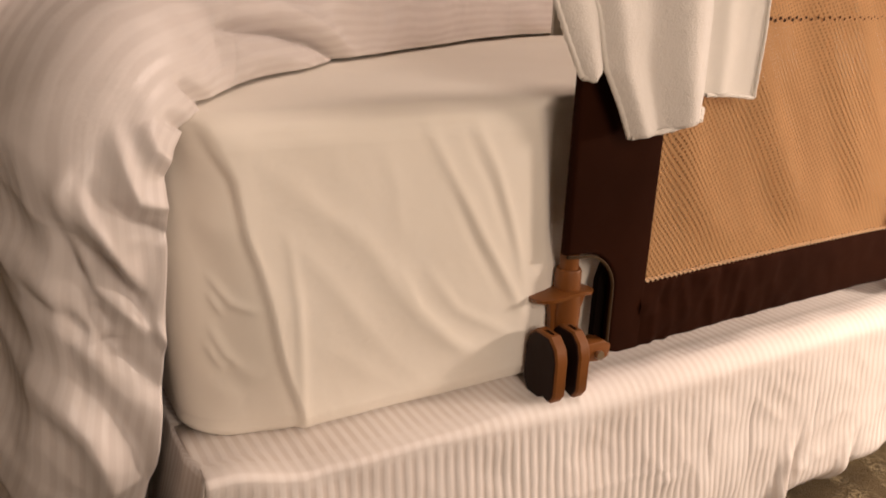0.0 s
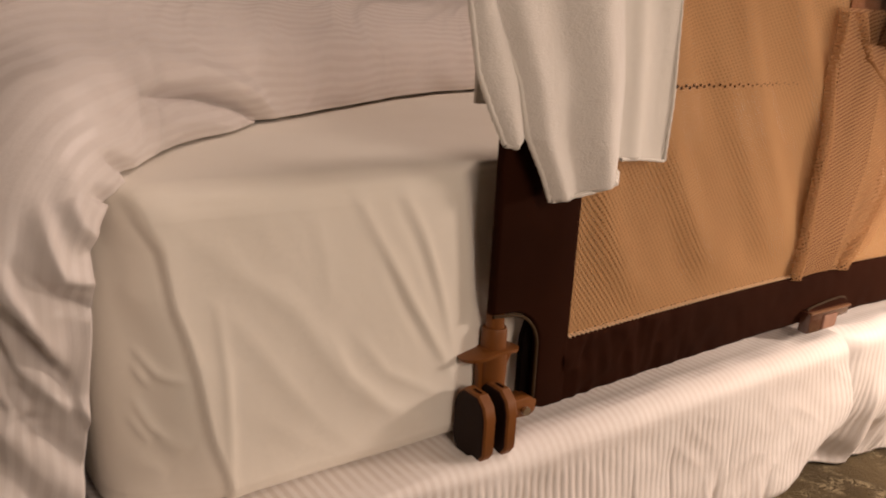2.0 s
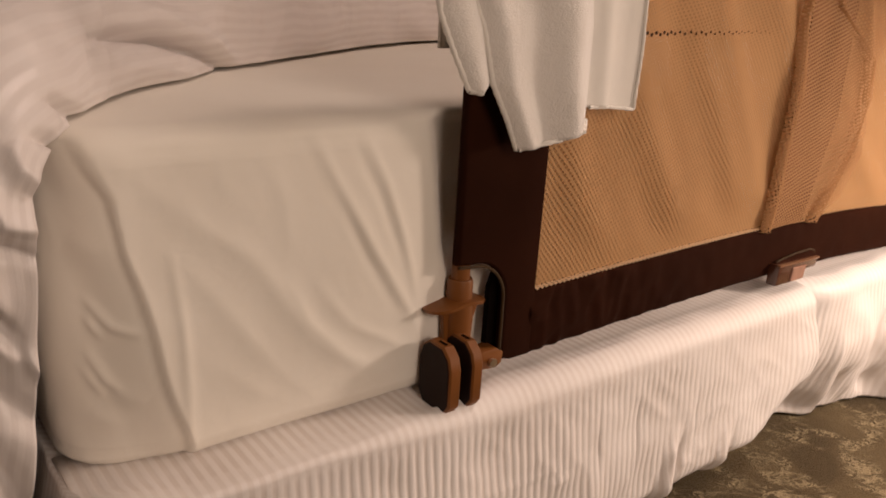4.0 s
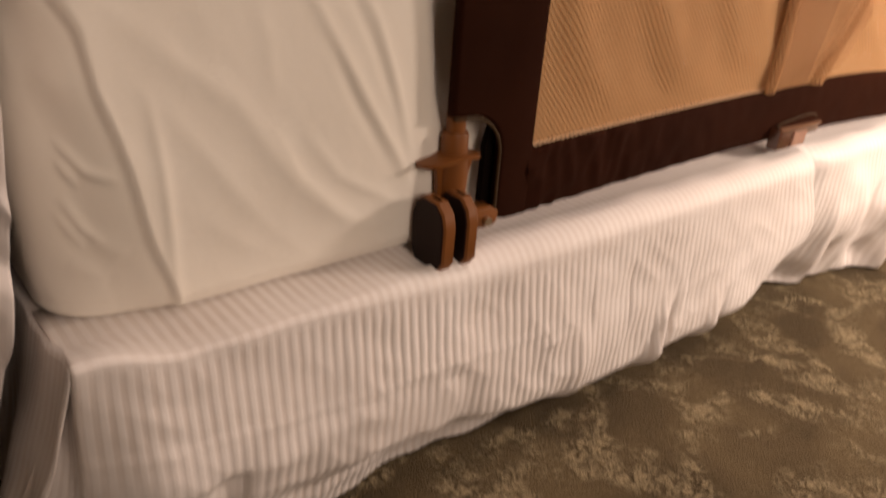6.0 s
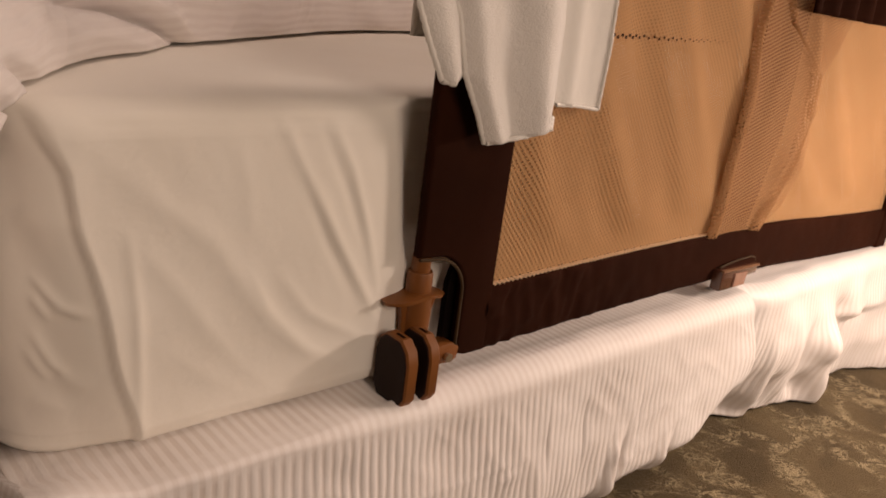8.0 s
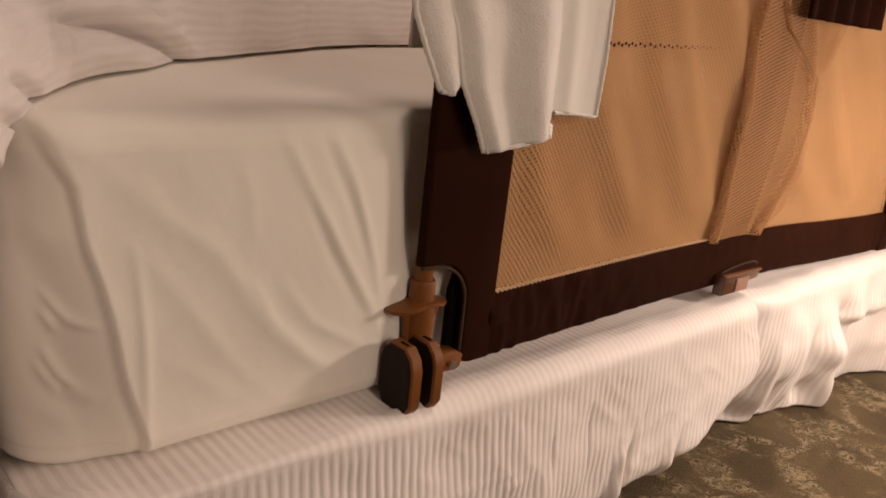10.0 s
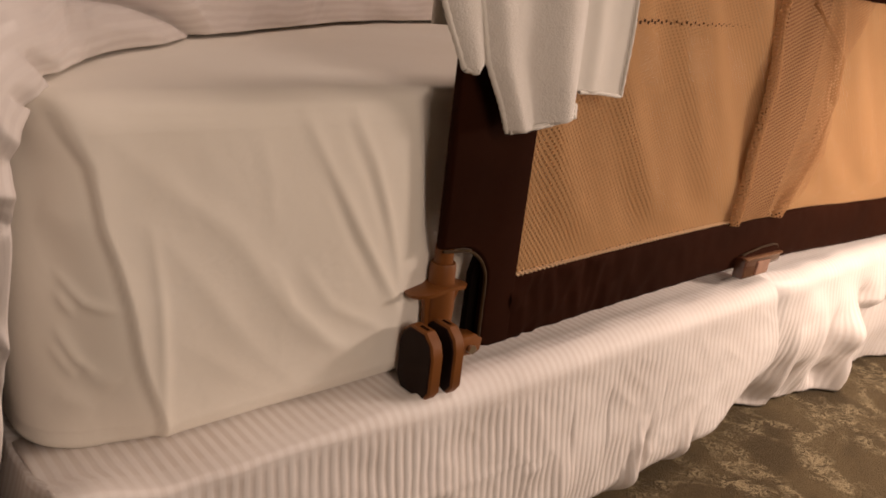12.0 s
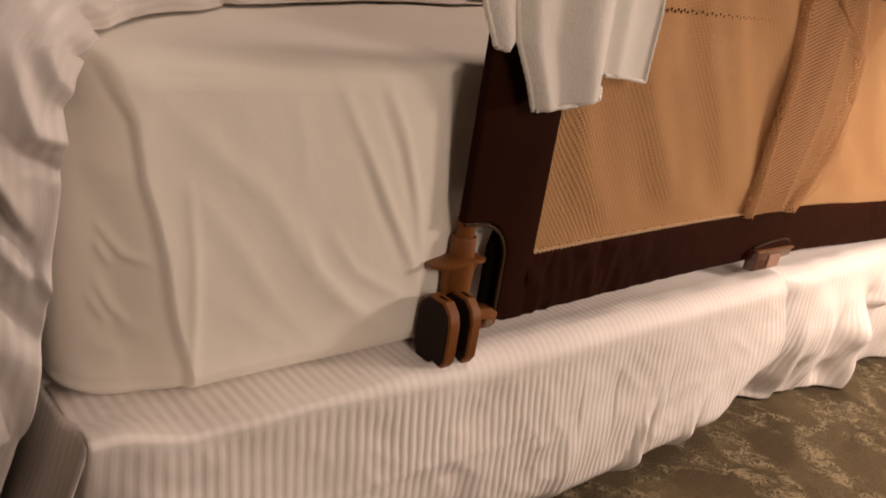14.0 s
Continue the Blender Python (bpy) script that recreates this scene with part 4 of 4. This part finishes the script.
# the slot is not open: a dark canvas slab stands for its shade
part("latch_slot_shade", slab([(0.535, 0.364), (0.656, 0.361), (0.656, 0.368), (0.642, 0.3720), (0.60, 0.3715), (0.56, 0.368)], -0.0245, -0.012), M_CANVAS, rail, "raised dark slab for the shaded slot above the latch")
rim = bpy.data.curves.new("slot_rim", "CURVE")
rim.dimensions, rim.bevel_depth, rim.bevel_resolution = "3D", 0.0016, 2
sp = rim.splines.new("POLY")
rim_line = [(0.538, 0.366), (0.56, 0.3695), (0.60, 0.3730), (0.642, 0.3735), (0.657, 0.3695), (0.660, 0.364)]
sp.points.add(len(rim_line) - 1)
for p, (bx, bz) in zip(sp.points, rim_line):
    p.co = (bx, -0.023, bz, 1)
rim.materials.append(M_PIPING)
slot_rim = new("slot_rim", rim)
slot_rim.parent = rail
slot_rim["label"] = "olive brown bound slot edge"

# hinge at the foot of the upright
HX, HY = -0.113, 0.0
part("pipe", turned([(0.0105, 0.375), (0.0115, 0.38), (0.0115, 0.4735)], (HX, HY, 0.0)), M_PLASTIC, rail, "caramel brown tube")
# a black slab behind the border stands for the shade inside its cut-out
part("lining", slab([(-0.064, 0.334), (-0.034, 0.334), (-0.034, 0.452), (-0.056, 0.452), (-0.064, 0.428)], 0.0005, 0.010), M_BLACK, rail, "black slab for the shade inside the cut-out")
part("collar", turned([(0.013, 0.424), (0.0160, 0.426), (0.0157, 0.449), (0.0145, 0.453), (0.012, 0.453)], (HX, HY, 0.0)), M_PLASTIC, rail)
flange = bmesh.new()
top, low = [], []
for i in range(36):
    a = 2 * math.pi * i / 36
    r = 0.025 + (0.027 if math.cos(a) < 0 else 0.012) * abs(math.cos(a)) ** 3
    droop = -0.006 * abs(math.cos(a)) ** 2
    top.append(flange.verts.new((HX + r * math.cos(a), HY + 0.9 * r * math.sin(a), 0.428 + droop)))
    low.append(flange.verts.new((HX + r * 0.97 * math.cos(a), HY + 0.87 * r * math.sin(a), 0.4235 + droop)))
tc, lc = flange.verts.new((HX, HY, 0.431)), flange.verts.new((HX, HY, 0.424))
for i in range(36):
    k = (i + 1) % 36
    flange.faces.new((top[i], top[k], tc))
    flange.faces.new((low[k], low[i], lc))
    flange.faces.new((low[i], low[k], top[k], top[i]))
bmesh.ops.recalc_face_normals(flange, faces=flange.faces[:])
part("flange", smooth(flange), M_PLASTIC, rail)
part("sleeve", turned([(0.012, 0.345), (0.0165, 0.352), (0.0185, 0.40), (0.017, 0.425)], (HX, HY, 0.0)), M_PLASTIC, rail)
part("web", slab([(HX - 0.029, 0.424), (HX - 0.014, 0.424), (HX - 0.014, 0.368), (HX - 0.022, 0.372), (HX - 0.024, 0.40)], HY - 0.004, HY + 0.004, 0.001, 1), M_PLASTIC, rail)
part("web", slab([(HX + 0.014, 0.424), (HX + 0.032, 0.424), (HX + 0.020, 0.395), (HX + 0.014, 0.38)], HY - 0.004, HY + 0.004, 0.001, 1), M_PLASTIC, rail)


def plate_outline(cy, cz, w, h):
    return [(cy - w, cz - h * 0.62), (cy - w * 0.62, cz - h), (cy + w * 0.62, cz - h), (cy + w, cz - h * 0.6), (cy + w, cz + h * 0.45), (cy + w * 0.82, cz + h * 0.78), (cy + w * 0.45, cz + h),
            (cy - w * 0.45, cz + h), (cy - w * 0.85, cz + h * 0.75), (cy - w, cz + h * 0.4)]


PY, PZ = -0.024, 0.3435
for px0, px1 in ((-0.163, -0.146), (-0.129, -0.113)):
    plate = part("plate", slab(plate_outline(PY, PZ, 0.031, 0.044), px0, px1, 0.0022, 1, "x"), M_PLASTIC, rail, "caramel brown rounded hinge plate")
    part("plate_cover", slab(plate_outline(PY, PZ, 0.0285, 0.0415), px0 - 0.0015, px0 + 0.003, 0.001, 1, "x"), M_COVER, plate, "dark brown inset face")
# no slot is cut: black strips give its shade on each crown
for px in (-0.1545, -0.121):
    part("slot", box(px - 0.002, px + 0.002, PY - 0.010, PY + 0.004, PZ + 0.0435, PZ + 0.0445), M_BLACK, rail, "thin black strip for a shaded slot in the plate's crown")
part("spacer", turned([(0.010, -0.146), (0.010, -0.129)], (0.0, PY, PZ - 0.006), "x"), M_COVER, rail)
part("stub", slab([(-0.113, 0.331), (-0.060, 0.326), (-0.050, 0.331), (-0.048, 0.346), (-0.060, 0.354), (-0.113, 0.352)], -0.018, 0.008, 0.003, 2), M_PLASTIC, rail)
part("screw", turned([(0.0058, -0.004), (0.0058, 0.0), (0.0042, 0.0024), (0.0, 0.0034)][::-1], (-0.070, -0.0210, 0.338), "y", 16), M_STEEL, rail, "small round steel screw head")
part("arm", box(HX - 0.01, HX + 0.01, 0.0, 0.5, BASE_TOP + 0.0035, BASE_TOP + 0.0085, 0.001, 1), M_STEEL, rail, "steel arm under the mattress")
hold(rail)
for o in rail.children:
    if o.name.split(".")[0] in ("latch", "latch_slot_shade", "slot_rim"):
        o.location.x = 0.020
rail.location.y += 0.013

# ---------------------------------------------------------------- towel
towel = thing("towel", (-0.04, -0.02, RAIL_TOP), "white terry towel hung over the rail in loose folds", "towel")


def towel_fall(name, left_edge, right_edge, bottom, depth, cols, rows, cloth, fold):
    """A hanging leaf of the towel. left_edge, right_edge: (z, x) tables; bottom: (s, z) table."""
    pts, uvs = [], []
    for i in range(cols + 1):
        s = i / cols
        row, tex = [], []
        zb = lerp_table(bottom, s)
        for k in range(rows + 1):
            z = RAIL_TOP + 0.012 + (zb - RAIL_TOP - 0.012) * k / rows
            a, b = lerp_table(left_edge, z), lerp_table(right_edge, z)
            x = a + (b - a) * s
            y = depth + fold(s, z) + 0.0025 * n3(x * 22, z * 9, 2.0)
            row.append((x, y, z))
            tex.append((s * 0.12, z))
        pts.append(row)
        uvs.append(tex)
    return grid_mesh(name, pts, uvs, cloth)


thicken(part("left_fall", towel_fall("left_fall", [(0.68, -0.152), (0.724, -0.176), (0.759, -0.194), (0.83, -0.21), (0.95, -0.22)],
        [(0.68, -0.115), (0.75, -0.125), (0.83, -0.165), (0.95, -0.17)], [(0, 0.684), (0.3, 0.680), (1, 0.70)], -0.026, 40, 70, M_TOWEL,
        lambda s, z: -0.016 * math.sin(math.pi * s) ** 0.8 + 0.012 * s), M_TOWEL, towel), 0.006)
MID_L = [(0.612, -0.078), (0.647, -0.096), (0.69, -0.122), (0.747, -0.139), (0.83, -0.182), (0.95, -0.2)]
MID_R = [(0.612, 0.026), (0.66, 0.029), (0.75, 0.026), (0.83, 0.012), (0.95, 0.0)]
thicken(part("front_fall", towel_fall("front_fall", MID_L, MID_R, [(0, 0.614), (0.5, 0.622), (0.8, 0.630), (1, 0.642)], -0.040, 60, 80, M_TOWEL,
        lambda s, z: 0.013 * (1 - 2 * s) ** 4 - 0.012 * math.exp(-((s - 0.72) / 0.16) ** 2) + 0.010 * math.exp(-((s - 0.42) / 0.13) ** 2) - 0.006 * math.exp(-((s - 0.12) / 0.1) ** 2)), M_TOWEL, towel), 0.007)
thicken(part("right_fall", towel_fall("right_fall", [(0.64, 0.005), (0.95, -0.02)], [(0.64, 0.114), (0.725, 0.1165), (0.83, 0.110), (0.95, 0.10)], [(0, 0.658), (0.6, 0.655), (1, 0.649)], -0.028, 50, 70, M_HEM,
        lambda s, z: -0.004 * math.exp(-((s - 0.42) / 0.12) ** 2) + 0.004 * math.exp(-((s - 0.7) / 0.2) ** 2)), M_TOWEL, towel), 0.004)


def hem_roll(name, pts, r, lumps):
    """A stitched hem: a soft roll with the pinch of the stitches."""
    rows = []
    n = 90
    v = [Vector(p) for p in pts]
    for i in range(n + 1):
        t = i / n * (len(v) - 1)
        k = min(int(t), len(v) - 2)
        c = v[k].lerp(v[k + 1], t - k)
        d = (v[k + 1] - v[k]).normalized()
        side = d.cross(Vector((0, 1, 0))).normalized()
        rr = r * (0.85 + 0.10 * math.sin(2 * math.pi * i / n * lumps + 2 * n3(i * 0.1, r * 900)))
        rows.append([tuple(c + (side * math.cos(a) + Vector((0, 1, 0)) * math.sin(a)) * rr) for a in [2 * math.pi * q / 8 for q in range(9)]])
    return grid_mesh(name, rows, None, M_HEM)


part("hem", hem_roll("hem", [(-0.182, -0.026, 0.83), (-0.139, -0.029, 0.747), (-0.122, -0.029, 0.69), (-0.096, -0.029, 0.647), (-0.078, -0.027, 0.614)], 0.0036, 18), M_HEM, towel)
part("hem", hem_roll("hem", [(-0.078, -0.030, 0.615), (-0.025, -0.037, 0.622), (0.010, -0.045, 0.632), (0.026, -0.031, 0.643)], 0.0036, 9), M_HEM, towel)
part("hem", hem_roll("hem", [(0.03, -0.030, 0.657), (0.07, -0.027, 0.655), (0.113, -0.027, 0.650)], 0.0026, 6), M_HEM, towel)
part("hem", hem_roll("hem", [(0.114, -0.027, 0.650), (0.1165, -0.027, 0.725), (0.110, -0.027, 0.83), (0.102, -0.027, 0.93)], 0.0026, 14), M_HEM, towel)
part("hem", hem_roll("hem", [(-0.152, -0.027, 0.683), (-0.176, -0.027, 0.724), (-0.194, -0.027, 0.759), (-0.21, -0.027, 0.83)], 0.0036, 10), M_HEM, towel)
part("hem", hem_roll("hem", [(-0.152, -0.027, 0.683), (-0.14, -0.034, 0.681), (-0.12, -0.022, 0.697)], 0.004, 3), M_HEM, towel)
over = []
for i in range(41):
    s = i / 40
    x = -0.15 + 0.25 * s
    over.append([(x, -0.03 - 0.008 * math.sin(9 * s) * (1 - q / 8) + (0.035 + 0.02) * q / 8, RAIL_TOP + 0.004 + 0.016 * math.sin(math.pi * q / 8) + 0.008) for q in range(9)]
                + [(x, 0.03, RAIL_TOP - 0.03 * q) for q in range(1, 8)])
thicken(part("top_and_back", grid_mesh("top_and_back", over, None, M_TOWEL), M_TOWEL, towel), 0.005)
hold(towel)

# ---------------------------------------------------------------- furniture beyond the foot of the bed
cabinet = thing("cabinet", (-1.2, 2.7, 0.0), "dark stained wooden cabinet against the wall", "cabinet")
part("body", box(-1.75, -0.68, 2.42, 2.98, 0.08, 0.74, 0.004), M_WOOD, cabinet)
part("top", box(-1.77, -0.66, 2.40, 2.99, 0.74, 0.77, 0.004), M_WOOD, cabinet)
for dx in (-1.74, -1.205):
    door = part("door", box(dx + 0.005, dx + 0.525, 2.40, 2.418, 0.10, 0.72, 0.003), M_WOOD, cabinet)
    part("handle", box(dx + 0.24, dx + 0.29, 2.385, 2.40, 0.56, 0.575, 0.003), M_STEEL, door)
part("plinth", box(-1.72, -0.71, 2.46, 2.96, 0.0, 0.08), M_WOOD, cabinet)
hold(cabinet)
